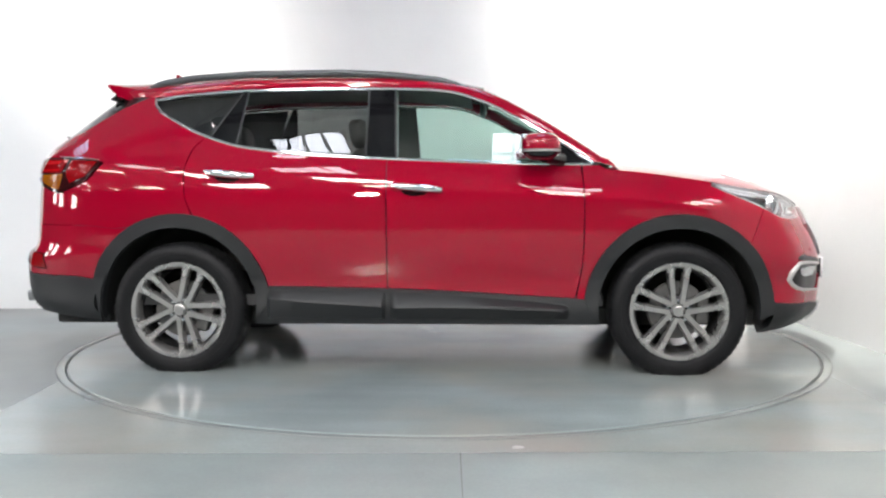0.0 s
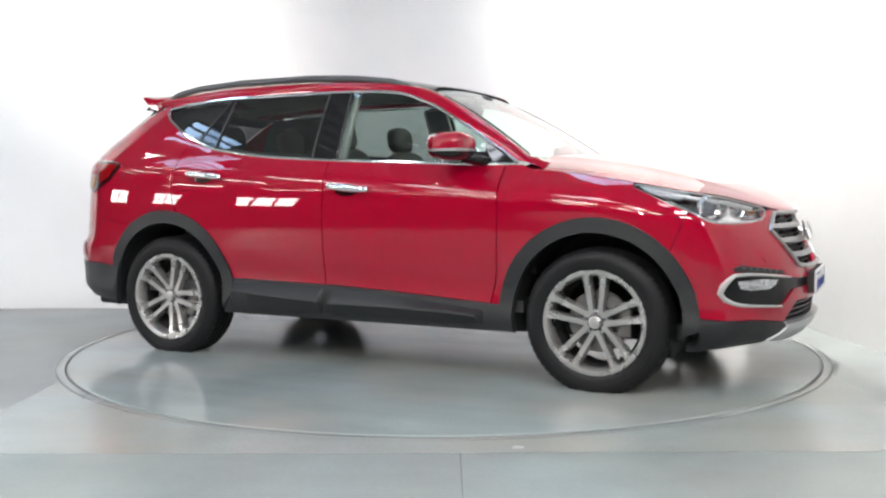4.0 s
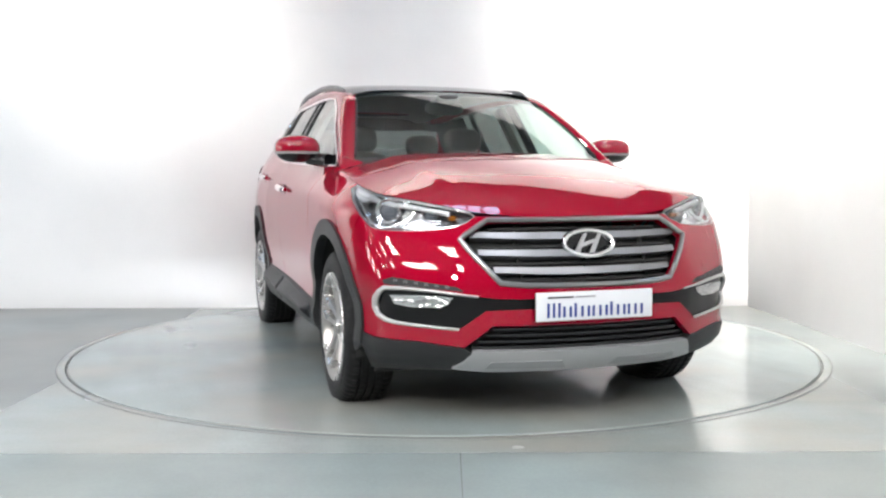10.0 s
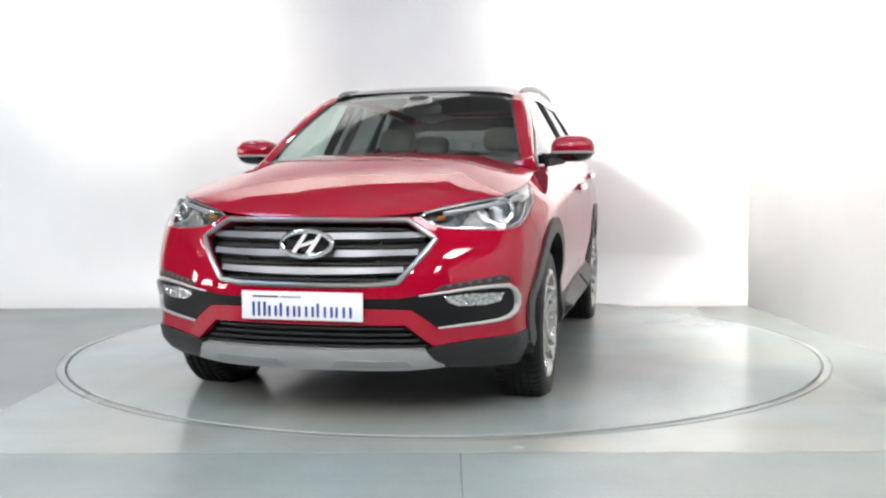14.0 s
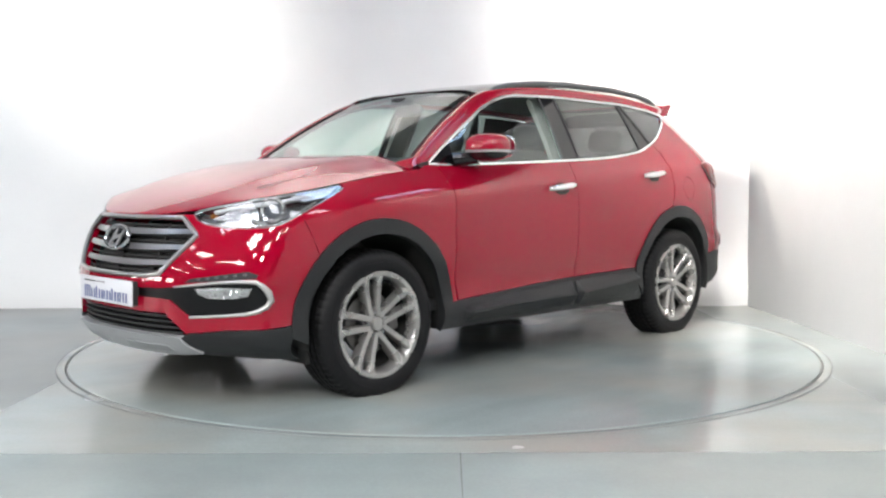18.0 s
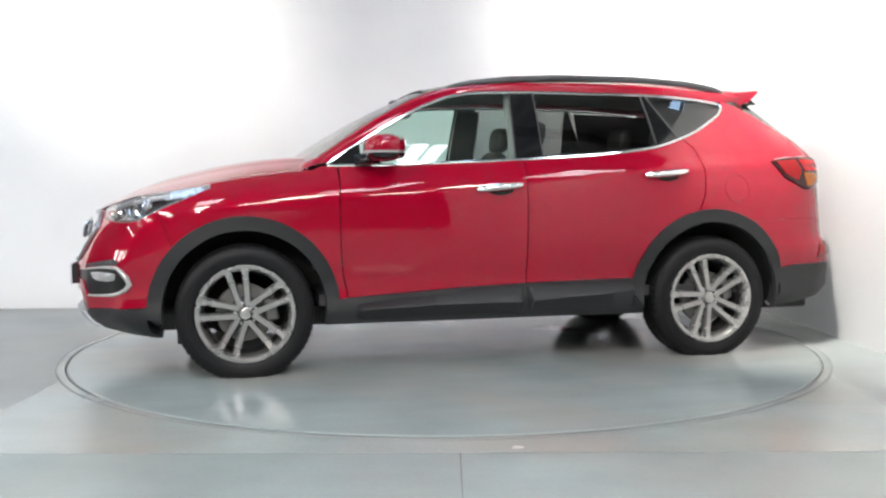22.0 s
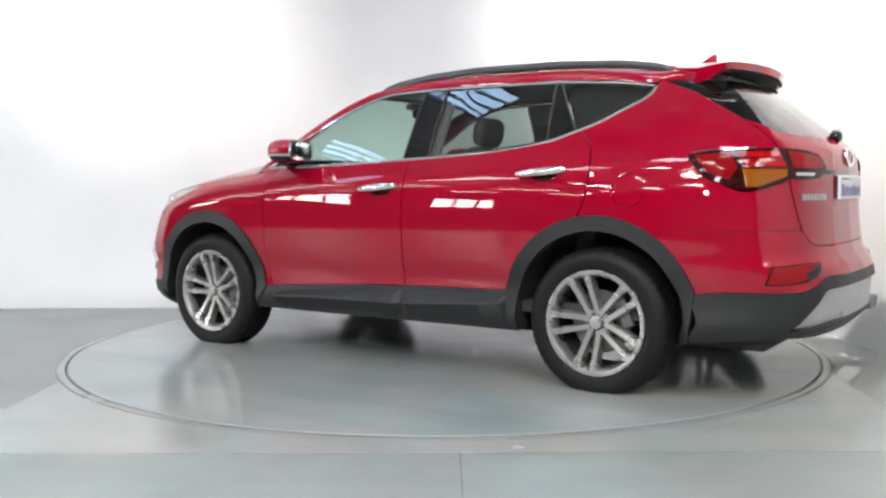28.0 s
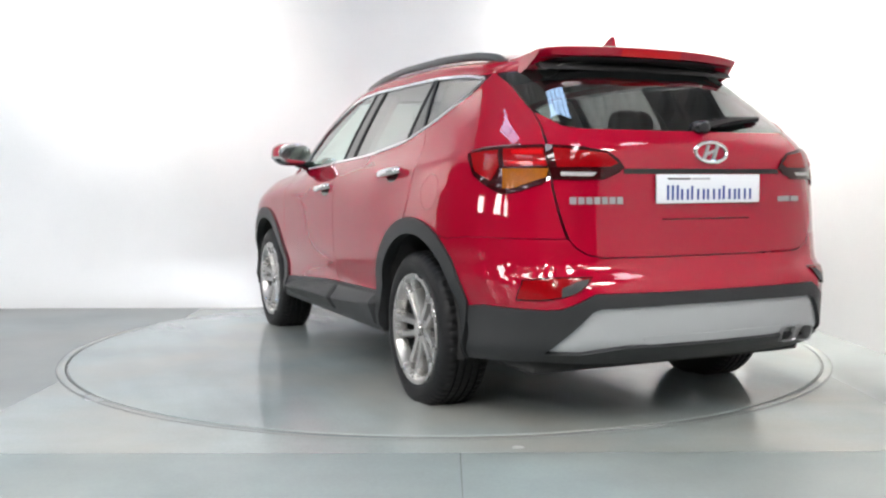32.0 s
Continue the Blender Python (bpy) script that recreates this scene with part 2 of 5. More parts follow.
def tube(pts, r, sides=10, closed=False):
    """A round bar along points; r may be a number or one for each point."""
    bm = bmesh.new()
    pts = [Vector(p) for p in pts]
    rings = []
    n = len(pts)
    for i, p in enumerate(pts):
        a, b = (pts[(i - 1) % n], pts[(i + 1) % n]) if closed else (pts[max(i - 1, 0)], pts[min(i + 1, n - 1)])
        d = (b - a).normalized()
        if not rings:
            u = d.cross(Vector((0, 0, 1)) if abs(d.z) < 0.9 else Vector((1, 0, 0)))
        u = (u - d * u.dot(d)).normalized()
        v = d.cross(u)
        rr = r[i] if isinstance(r, (list, tuple)) else r
        rings.append([bm.verts.new(p + rr * (u * math.cos(t) + v * math.sin(t))) for t in (2 * math.pi * k / sides for k in range(sides))])
    for i in range(n if closed else n - 1):
        A, B = rings[i], rings[(i + 1) % n]
        for k in range(sides):
            bm.faces.new((A[k], A[(k + 1) % sides], B[(k + 1) % sides], B[k]))
    if not closed:
        bm.faces.new(rings[0][::-1])
        bm.faces.new(rings[-1])
    bmesh.ops.recalc_face_normals(bm, faces=bm.faces[:])
    return bm


def lathe(profile, steps=48, m=None):
    """Turn a profile of (radius, y) about the y axis."""
    bm = bmesh.new()
    rings = []
    for k in range(steps):
        a = 2 * math.pi * k / steps
        rings.append([bm.verts.new((r * math.cos(a), y, r * math.sin(a))) for r, y in profile])
    for k in range(steps):
        A, B = rings[k], rings[(k + 1) % steps]
        for i in range(len(profile) - 1):
            bm.faces.new((A[i], B[i], B[i + 1], A[i + 1]))
    bmesh.ops.remove_doubles(bm, verts=bm.verts[:], dist=1e-5)
    bmesh.ops.recalc_face_normals(bm, faces=bm.faces[:])
    if m:
        bm.transform(m)
    return bm


def grid(f, us, vs):
    """A sheet of points f(u, v)."""
    bm = bmesh.new()
    rows = [[bm.verts.new(f(u, v)) for v in vs] for u in us]
    for i in range(len(us) - 1):
        for j in range(len(vs) - 1):
            bm.faces.new((rows[i][j], rows[i + 1][j], rows[i + 1][j + 1], rows[i][j + 1]))
    return bm


def steps(a, b, n):
    return [a + (b - a) * k / n for k in range(n + 1)]


# ---- hall and booth ----
TABLE_X = -0.018


def build_floor():
    for name, x0, x1 in (("floor_front_left", -14, 0.0485), ("floor_front_right", 0.0515, 12)):
        bm = boxes((x0, -16, -0.30, x1, -2.4921, -0.0034))
        tagged(link(name, bm, FRONT_FLOOR, smooth=False), "matt grey painted concrete floor slab in front of the turntable", "floor", kind="structure")
    tagged(link("floor_joint", boxes((0.046, -16, -0.30, 0.054, -2.50, -0.009)), GROOVE, smooth=False), "dark narrow joint between two floor slabs", "joint", kind="structure")
    # booth floor with a round pit for the turntable
    bm = bmesh.new()
    n = 144
    ring, rim = [], []
    for k in range(n):
        a = 2 * math.pi * k / n
        c, s = math.cos(a), math.sin(a)
        q = min((12 if c > 0 else 14) / max(abs(c), 1e-6), (4 if s > 0 else 2.492) / max(abs(s), 1e-6))
        ring.append(bm.verts.new((TABLE_X + 2.285 * c, 2.285 * s, -0.003)))
        rim.append(bm.verts.new((q * c, q * s, -0.003)))
    for k in range(n):
        bm.faces.new((ring[k], rim[k], rim[(k + 1) % n], ring[(k + 1) % n]))
    for x in (-2.03, 2.03):
        bmesh.ops.bisect_plane(bm, geom=bm.verts[:] + bm.edges[:] + bm.faces[:], plane_co=(x, 0, 0), plane_no=(1, 0, 0))
    for f in bm.faces:
        f.material_index = 1 if abs(f.calc_center_median().x) > 2.03 else 0
    low = [bm.verts.new((v.co.x, v.co.y, -0.30)) for v in ring]
    for k in range(n):
        bm.faces.new((ring[(k + 1) % n], low[(k + 1) % n], low[k], ring[k]))
    ob = tagged(link("floor_booth", bm, FLOOR, smooth=False), "glossy grey painted booth floor around the turntable", "floor", kind="structure")
    ob.data.materials.append(SIDE_FLOOR)
    corner = boxes((5.0, -2.492, -0.05, 12, 4, -0.009), (-14, -2.492, -0.05, -5.0, 4, -0.009))
    tagged(link("floor_sides", corner, SIDE_FLOOR, smooth=False), "grey painted hall floor beside the booth", "floor", kind="structure")


def build_turntable():
    disc = tagged(new("turntable"), "round grey painted steel car turntable set in the floor", "turntable")
    disc.location.x = TABLE_X
    top = lathe([(0, 0.0), (1.2, 0.0), (2.252, 0.0), (2.256, -0.003), (2.256, -0.15), (0, -0.15)], 144, pose(0, 0, 0, 90))
    part("deck", top, DECK, disc)
    # the gap round the deck is drawn as a dark strip, set slightly low
    part("deck_edge", lathe([(2.257, -0.15), (2.257, -0.006), (2.265, -0.004), (2.265, -0.15)], 144, pose(0, 0, 0, 90)), GROOVE, disc, "dark strip filling the gap around the deck")
    ring = tagged(new("turntable_surround"), "fixed thin grey steel ring around the turntable deck", "ring")
    ring.location.x = TABLE_X
    part("ring_plate", lathe([(2.269, -0.15), (2.269, -0.003), (2.272, -0.001), (2.311, -0.001), (2.311, -0.15)], 144, pose(0, 0, 0, 90)), FLOOR, ring)
    part("ring_edge", lathe([(2.3115, -0.15), (2.3115, -0.0015), (2.318, -0.002), (2.320, -0.0045), (2.320, -0.15)], 144, pose(0, 0, 0, 90)), GROOVE, ring, "dark outer edge of the ring")
    return disc


WALL_Y = 1.79


def back_wall(x, z):
    """Back wall: straight, with a coved bay that follows the turntable."""
    up = 1 - max(0.0, 1 - z / 0.45) ** 2
    r = 2.39 + 0.30 * up
    bay = math.sqrt(max(r * r - x * x, 0))
    k = 0.05 + 0.45 * up
    return 0.5 * (bay + WALL_Y + math.sqrt((bay - WALL_Y) ** 2 + k * k)) - 0.12 * k


def build_walls():
    h = 4.55
    xs = steps(-6.0, -2.3, 8) + steps(-2.3, 2.5, 120)[1:]
    zs = steps(-0.01, 0.42, 14) + steps(0.42, h, 10)[1:]
    bm = grid(lambda x, z: (x, back_wall(x, z), z), xs, zs)
    n = len(zs)
    bm.verts.ensure_lookup_table()
    front_rows = [[bm.verts[i * n + j] for j in range(n)] for i in range(len(xs))]
    rear_rows = [[bm.verts.new((v.co.x, v.co.y + 0.12, v.co.z)) for v in row] for row in front_rows]
    for i in range(len(xs) - 1):
        for j in range(n - 1):
            bm.faces.new((rear_rows[i][j], rear_rows[i][j + 1], rear_rows[i + 1][j + 1], rear_rows[i + 1][j]))
        bm.faces.new((front_rows[i][-1], front_rows[i + 1][-1], rear_rows[i + 1][-1], rear_rows[i][-1]))
    for j in range(n - 1):
        bm.faces.new((front_rows[0][j], front_rows[0][j + 1], rear_rows[0][j + 1], rear_rows[0][j]))
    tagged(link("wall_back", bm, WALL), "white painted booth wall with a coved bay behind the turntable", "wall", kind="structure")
    bm = grid(lambda y, z: (2.50 + 0.10 * (1.9 - y) / 2.3, y, z), steps(1.95, -6.4, 8), [-0.01, 3.1])
    bmesh.ops.solidify(bm, geom=bm.faces[:], thickness=-0.12)
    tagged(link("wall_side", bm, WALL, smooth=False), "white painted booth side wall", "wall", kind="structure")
    # hall shell, with three windows in one side
    sill, head, half = 1.8, 3.4, 0.8
    holes = [(y - half, y + half) for y in HALL_WINDOWS]
    side_boxes, y = [(-14.2, -16, -0.3, -14, 4.2, sill), (-14.2, -16, head, -14, 4.2, 6.2)], -16
    for a, b in holes:
        side_boxes.append((-14.2, y, sill, -14, a, head))
        y = b
    side_boxes.append((-14.2, y, sill, -14, 4.2, head))
    hall = boxes(*side_boxes, (12, -16, -0.3, 12.2, 4.2, 6.2), (-14.2, -16.2, -0.3, 12.2, -16, 6.2), (-14.2, 4, -0.3, 12.2, 4.2, 6.2))
    tagged(link("wall_hall", hall, HALLWALL, smooth=False), "plain grey walls of the hall round the booth", "wall", kind="structure")
    for y in HALL_WINDOWS:
        w = tagged(new("window_1"), "tall hall window with thin steel glazing bars", "window", "hall windows", kind="structure")
        w.location = (-14, y, 0)
        for k in range(4):
            part("glazing_bar", boxes((-0.05, -half + k * half * 2 / 3 - 0.03, sill, 0.0, -half + k * half * 2 / 3 + 0.03, head)), HALLWALL, w)
        for z in (sill + 0.03, sill + 0.8, head - 0.03):
            part("glazing_bar", boxes((-0.045, -half, z - 0.03, -0.002, half, z + 0.03)), HALLWALL, w)


def build_roof():
    # corrugated sheets between the rows of rooflights
    bm = bmesh.new()
    rows = [(-16, -11.3, None), (-11.3, -9.7, SKY_X), (-9.7, -8.2, None), (-8.2, -6.6, SKY_X), (-6.6, -5.1, None), (-5.1, -3.5, SKY_X), (-3.5, -1.1, None), (-1.1, 0.5, FRONT_X), (0.5, 4.2, None)]
    for y0, y1, holes in rows:
        spans, x = [], -14.0
        for c in holes or []:
            spans.append((x, c - 0.5))
            x = c + 0.5
        spans.append((x, 12.0))
        for a, b in spans:
            n = max(2, int((b - a) / 0.075))
            sub = grid(lambda u, v: (u, v, ROOF_Z + (0.03 if int(round((u - a) / 0.075)) % 4 < 2 else 0)), steps(a, b, n), [y0, y1])
            me = bpy.data.meshes.new("t")
            sub.to_mesh(me)
            sub.free()
            bm.from_mesh(me)
            bpy.data.meshes.remove(me)
    tagged(link("ceiling", bm, CORRUGATED, smooth=False), "dark corrugated sheet metal hall roof", "ceiling", kind="structure")
    # the two rear rows are unseen, added for fill light
    for sx, sy in SKYLIGHTS:
        w = tagged(new("rooflight"), "translucent rooflight with thin glazing bars, rear rows added as fill", "rooflight", "rooflights")
        w.location = (sx, sy, ROOF_Z)
        for k in range(5):
            part("glazing_bar", boxes((-0.5 + 0.25 * k - 0.016, -0.8, -0.02, -0.5 + 0.25 * k + 0.016, 0.8, 0.03)), HALLWALL, w)
        for y in (-0.78, 0.0, 0.78):
            part("glazing_bar", boxes((-0.5, y - 0.02, -0.018, 0.5, y + 0.02, 0.028)), HALLWALL, w)
    for y in (-12, -5.85, -2.75):
        b = boxes((-14, y - 0.09, ROOF_Z - 0.30, 12, y + 0.09, ROOF_Z - 0.28), (-14, y - 0.006, ROOF_Z - 0.28, 12, y + 0.006, ROOF_Z - 0.02), (-14, y - 0.09, ROOF_Z - 0.02, 12, y + 0.09, ROOF_Z))
        tagged(link("roof_beam", b, HALLWALL, smooth=False), "grey steel I-beam under the hall roof", "beam", "roof beams")


def build_strip_lights():
    """Hanging fluorescent battens over the open side of the hall."""
    mesh = None
    for x in (-11.5, -9.0, -6.5):
        for y in (-9.0, -6.2, -3.4, -0.6):
            lamp = tagged(new("strip_light"), "white fluorescent strip light hanging from the hall roof", "strip light", "strip lights")
            lamp.location = (x, y, 4.6)
            if mesh is None:
                housing = part("housing", boxes((-0.06, -0.75, 0.02, 0.06, 0.75, 0.08), bevel=0.01), WALL, lamp)
                glow = part("tube", tube([(0, -0.72, 0), (0, 0.72, 0)], 0.022, 10), GLOW, lamp)
                rod = part("hanger", boxes((-0.01, -0.01, 0.08, 0.01, 0.01, ROOF_Z - 4.6)), HALLWALL, lamp)
                mesh = [("housing", housing.data), ("tube", glow.data), ("hanger", rod.data)]
            else:
                for name, data in mesh:
                    new(name, data).parent = lamp


def build_floods_and_fills():
    # housings and rods are unseen; most belong to added fill lamps
    for eye, target, *_ in FLOODS_AND_FILLS:
        f = tagged(new("floodlight"), "black cylindrical floodlight or added fill lamp on a hanging rod", "floodlight", "floodlights")
        m = look(eye, target) @ pose(0, 0, 0.02)
        f.matrix_world = m
        part("housing", lathe([(0.0, 0.25), (0.09, 0.25), (0.11, 0.2), (0.13, 0.0), (0.125, 0.0), (0.105, 0.19), (0, 0.2)], 32, pose(0, 0, 0, 90)), BLACK, f)
        rod = tagged(link("hanging_rod", boxes((eye[0] - 0.012, eye[1] - 0.012, eye[2] + 0.1, eye[0] + 0.012, eye[1] + 0.012, ROOF_Z)), HALLWALL, smooth=False), "thin steel rod from the roof to a floodlight or added fill lamp", "rod")


build_floor()
DISC = build_turntable()
build_walls()
build_roof()
build_floods_and_fills()
build_strip_lights()

# ---- the car's surface ----
from mathutils.geometry import delaunay_2d_cdt

NOSE = spline((0.18, 1.99), (0.22, 2.13), (0.26, 2.22), (0.33, 2.27), (0.46, 2.282), (0.57, 2.280), (0.63, 2.265), (0.70, 2.240), (0.78, 2.203), (0.84, 2.175), (0.88, 2.155))
TAIL = spline((0.20, -2.02), (0.25, -2.22), (0.31, -2.337), (0.39, -2.403), (0.52, -2.414), (0.62, -2.395), (0.70, -2.345), (0.95, -2.322), (1.10, -2.318), (1.17, -2.308), (1.22, -2.268), (1.34, -2.130), (1.48, -1.958), (1.60, -1.795))
LOW = spline((0.18, 0.85), (0.26, 0.895), (0.34, 0.918), (0.42, 0.906), (0.50, 0.904), (0.57, 0.918), (0.64, 0.929), (0.76, 0.936), (0.88, 0.936), (0.97, 0.928), (1.05, 0.912), (1.2, 0.88))
SHOULDER_Z = spline((-2.4, 1.17), (-1.9, 1.17), (-0.2, 1.14), (0.6, 1.112), (0.9, 1.10), (1.1, 1.085), (1.3, 1.06), (1.5, 1.028), (1.7, 0.994), (1.8, 0.978), (1.9, 0.960), (2.0, 0.930), (2.1, 0.893), (2.155, 0.877))
SHOULDER_Y = spline((-2.4, 0.855), (-1.8, 0.865), (-1.4, 0.855), (-0.2, 0.858), (0.5, 0.838), (0.9, 0.80), (1.1, 0.80), (1.3, 0.815), (1.5, 0.83), (1.7, 0.83), (2.2, 0.82))
CREASE_Z = spline((-1.7, 1.13), (-1.0, 1.09), (-0.19, 1.035), (0.83, 0.945), (1.6, 0.88))
REF = 0.94


def plan(*knots):
    """Plan curve of an end of the car: tables of run s, half width y and set-back d."""
    f = spline(*knots)
    ys = [REF * (1 - (1 - k / 600) ** 3) for k in range(601)]
    t = [(0.0, 0.0, 0.0)]
    for y in ys[1:]:
        d = f(y)
        t.append((t[-1][0] + math.hypot(y - t[-1][1], d - t[-1][2]), y, d))
    return t


FRONT = plan((0, 0), (0.2, 0.010), (0.4, 0.046), (0.53, 0.090), (0.6, 0.126), (0.7, 0.186), (0.8, 0.250), (0.86, 0.312), (0.9, 0.425), (0.925, 0.565), (0.937, 0.75), (REF, 1.3))
BACK = plan((0, 0), (0.27, 0.010), (0.41, 0.026), (0.6, 0.072), (0.7, 0.125), (0.8, 0.245), (0.86, 0.39), (0.9, 0.61), (0.925, 0.9), (REF, 1.5))
FRONT_A, BACK_A = np.array(FRONT), np.array(BACK)


def look_up(tab, col, v, out):
    return float(np.interp(v, tab[:, col], tab[:, out]))


def section(x, z):
    """Half width of the body at a length and height, before the ends close in."""
    zs, ys = SHOULDER_Z(x), SHOULDER_Y(x)
    if z > zs:
        return ys - 0.45 * (z - zs) - 0.2 * (z - zs) ** 2
    u = (z - zs + 0.17) / 0.17
    d = z - CREASE_Z(x)
    low = LOW(min(z, 1.05)) + 0.007 * math.exp(-d / 0.10 if d > 0 else d / 0.025)
    return low if u <= 0 else low + (ys - low) * u ** 2.4


def side(x, z):
    a = look_up(FRONT_A, 2, NOSE(z) - x, 1) / REF if x > 0.5 else 1.0
    b = look_up(BACK_A, 2, x - TAIL(z), 1) / REF if x < -0.5 else 1.0
    return Vector((x, section(x, z) * a * b, z))


def front(s, z):
    x = NOSE(z) - look_up(FRONT_A, 0, abs(s), 2)
    return Vector((x, math.copysign(look_up(FRONT_A, 0, abs(s), 1) / REF * section(x, z), s), z))


def back(s, z):
    x = TAIL(z) + look_up(BACK_A, 0, abs(s), 2)
    return Vector((x, math.copysign(look_up(BACK_A, 0, abs(s), 1) / REF * section(x, z), s), z))


def run(surface, tab, edge, y=None, x=None, z=0.0):
    """Run s at which the front or back surface has that half width or length."""
    if x is not None:
        return look_up(tab, 2, abs(edge(z) - x), 0)
    lo, hi = 0.0, tab[-1, 0]
    for _ in range(30):
        mid = (lo + hi) / 2
        lo, hi = (mid, hi) if surface(mid, z).y < y else (lo, mid)
    return lo


def fy(y, z):
    return (math.copysign(run(front, FRONT_A, NOSE, y=abs(y), z=z), y), z)


def fx(x, z):
    return (run(front, FRONT_A, NOSE, x=x, z=z), z)


def by(y, z):
    return (math.copysign(run(back, BACK_A, TAIL, y=abs(y), z=z), y), z)


def bx(x, z):
    return (run(back, BACK_A, TAIL, x=x, z=z), z)


def orient(poly, ccw=True):
    a = sum(poly[i - 1][0] * poly[i][1] - poly[i][0] * poly[i - 1][1] for i in range(len(poly)))
    return list(poly) if (a > 0) == ccw else list(poly)[::-1]


def panel(poly, surface, step=0.04, off=0.0, depth=0.018, holes=(), flip=False, mirror=False, gap=0.002):
    """A sheet cut to a polygon on a surface, with its edges folded in."""
    flip = surface is side or surface is back
    pts, edges, loops = [], [], []
    for loop in [orient(poly)] + [orient(h, False) for h in holes]:
        first, ring = len(pts), []
        for p, q in zip(loop, loop[1:] + loop[:1]):
            n = max(1, math.ceil(math.hypot(q[0] - p[0], q[1] - p[1]) / step - 0.01))
            if math.hypot(q[0] - p[0], q[1] - p[1]) < 1e-5:
                continue
            ring += [(p[0] + (q[0] - p[0]) * k / n, p[1] + (q[1] - p[1]) * k / n) for k in range(n)]
        pts += ring
        edges += [(first + k, first + (k + 1) % len(ring)) for k in range(len(ring))]
        loops.append(np.array(ring))
    A, B = np.concatenate(loops), np.concatenate([np.roll(r, -1, 0) for r in loops])
    a0, b0 = A.min(0)
    a1, b1 = A.max(0)
    na, nb = max(1, round((a1 - a0) / step)), max(1, round((b1 - b0) / step))
    for i in range(1, na):
        for j in range(1, nb):
            p = np.array((a0 + (a1 - a0) * i / na, b0 + (b1 - b0) * j / nb))
            D = B - A
            t = np.clip(((p - A) * D).sum(1) / (D * D).sum(1), 0, 1)
            if np.hypot(*(A + D * t[:, None] - p).T).min() < 0.4 * step:
                continue
            cross = (A[:, 1] > p[1]) != (B[:, 1] > p[1])
            if (p[0] < A[cross, 0] + (p[1] - A[cross, 1]) / D[cross, 1] * D[cross, 0]).sum() % 2:
                pts.append((float(p[0]), float(p[1])))
    out = delaunay_2d_cdt([Vector((float(a), float(b))) for a, b in pts], edges, [], 2, 1e-6)
    pts, faces = [(v.x, v.y) for v in out[0]], []
    for f in out[2]:
        # leave the holes open
        p = (sum(pts[k][0] for k in f) / len(f), sum(pts[k][1] for k in f) / len(f))
        cross = (A[:, 1] > p[1]) != (B[:, 1] > p[1])
        if (p[0] < A[cross, 0] + (p[1] - A[cross, 1]) / (B - A)[cross, 1] * (B - A)[cross, 0]).sum() % 2:
            faces.append(list(f))
    bm = bmesh.new()
    e = 1e-3
    co, nn = [], []
    for a, b in pts:
        p = surface(a, b)
        n = (surface(a + e, b) - surface(a - e, b)).cross(surface(a, b + e) - surface(a, b - e))
        n = n.normalized() if n.length > 1e-12 else Vector((0, 0, 1))
        if flip:
            n = -n
        co.append(p + n * off)
        nn.append(n)
    vs = [bm.verts.new(p) for p in co]
    for f in faces:
        try:
            bm.faces.new([vs[k] for k in (f[::-1] if flip else f)])
        except ValueError:
            pass
    if depth:
        rim = [ed for ed in bm.edges if len(ed.link_faces) == 1]
        vi = {v: k for k, v in enumerate(vs)}
        top, low = {}, {}
        for ed in rim:
            for v in ed.verts:
                if v not in low:
                    k = vi[v]
                    top[v] = bm.verts.new(co[k])
                    low[v] = bm.verts.new(co[k] - nn[k] * depth)
        for ed in rim:
            l = ed.link_loops[0]
            v, w = l.vert, l.link_loop_next.vert
            bm.faces.new((top[w], top[v], low[v], low[w]))
    bmesh.ops.delete(bm, geom=[v for v in bm.verts if not v.link_faces], context="VERTS")
    if mirror:
        for v in bm.verts:
            v.co.y = -v.co.y
        bmesh.ops.reverse_faces(bm, faces=bm.faces[:])
    return bm


def arc(cx, cz, r, a0, a1, n=24, rz=None):
    return [(cx + r * math.cos(radians(a)), cz + (rz or r) * math.sin(radians(a))) for a in steps(a0, a1, n)]


def fill(*pts, n=6, closed=False):
    """Points with the straight runs between them divided."""
    out = []
    pts = list(pts) + ([pts[0]] if closed else [])
    for p, q in zip(pts, pts[1:]):
        out += [(p[0] + (q[0] - p[0]) * k / n, p[1] + (q[1] - p[1]) * k / n) for k in range(n)]
    return out if closed else out + [pts[-1]]


def smooth_line(*pts, n=24):
    """A smooth open line through points."""
    ts = [0.0]
    for p, q in zip(pts, pts[1:]):
        ts.append(ts[-1] + math.hypot(q[0] - p[0], q[1] - p[1]))
    f, g = spline(*zip(ts, (p[0] for p in pts))), spline(*zip(ts, (p[1] for p in pts)))
    return [(f(t), g(t)) for t in steps(0, ts[-1], n)]


def flip_y(bm):
    for v in bm.verts:
        v.co.y = -v.co.y
    bmesh.ops.reverse_faces(bm, faces=bm.faces[:])
    return bm


def bead(line, surface, r, off=0.0, mirror=False, closed=False):
    """A thin bar laid along a line on a surface."""
    e, pts = 1e-3, []
    for a, b in line:
        n = (surface(a + e, b) - surface(a - e, b)).cross(surface(a, b + e) - surface(a, b - e))
        n = n.normalized()
        if n.y < 0 and surface is side:
            n = -n
        pts.append(surface(a, b) + n * off)
    bm = tube(pts, r, 8, closed)
    return flip_y(bm) if mirror else bm


# ---- lines of the body ----
WF, WR, HUB_Z = 1.345, -1.35, 0.357
WHEEL_Z = 0.340
ARCH, ARCH_IN, ARCH_REAR, ARCH_REAR_IN = 0.498, 0.426, 0.507, 0.434
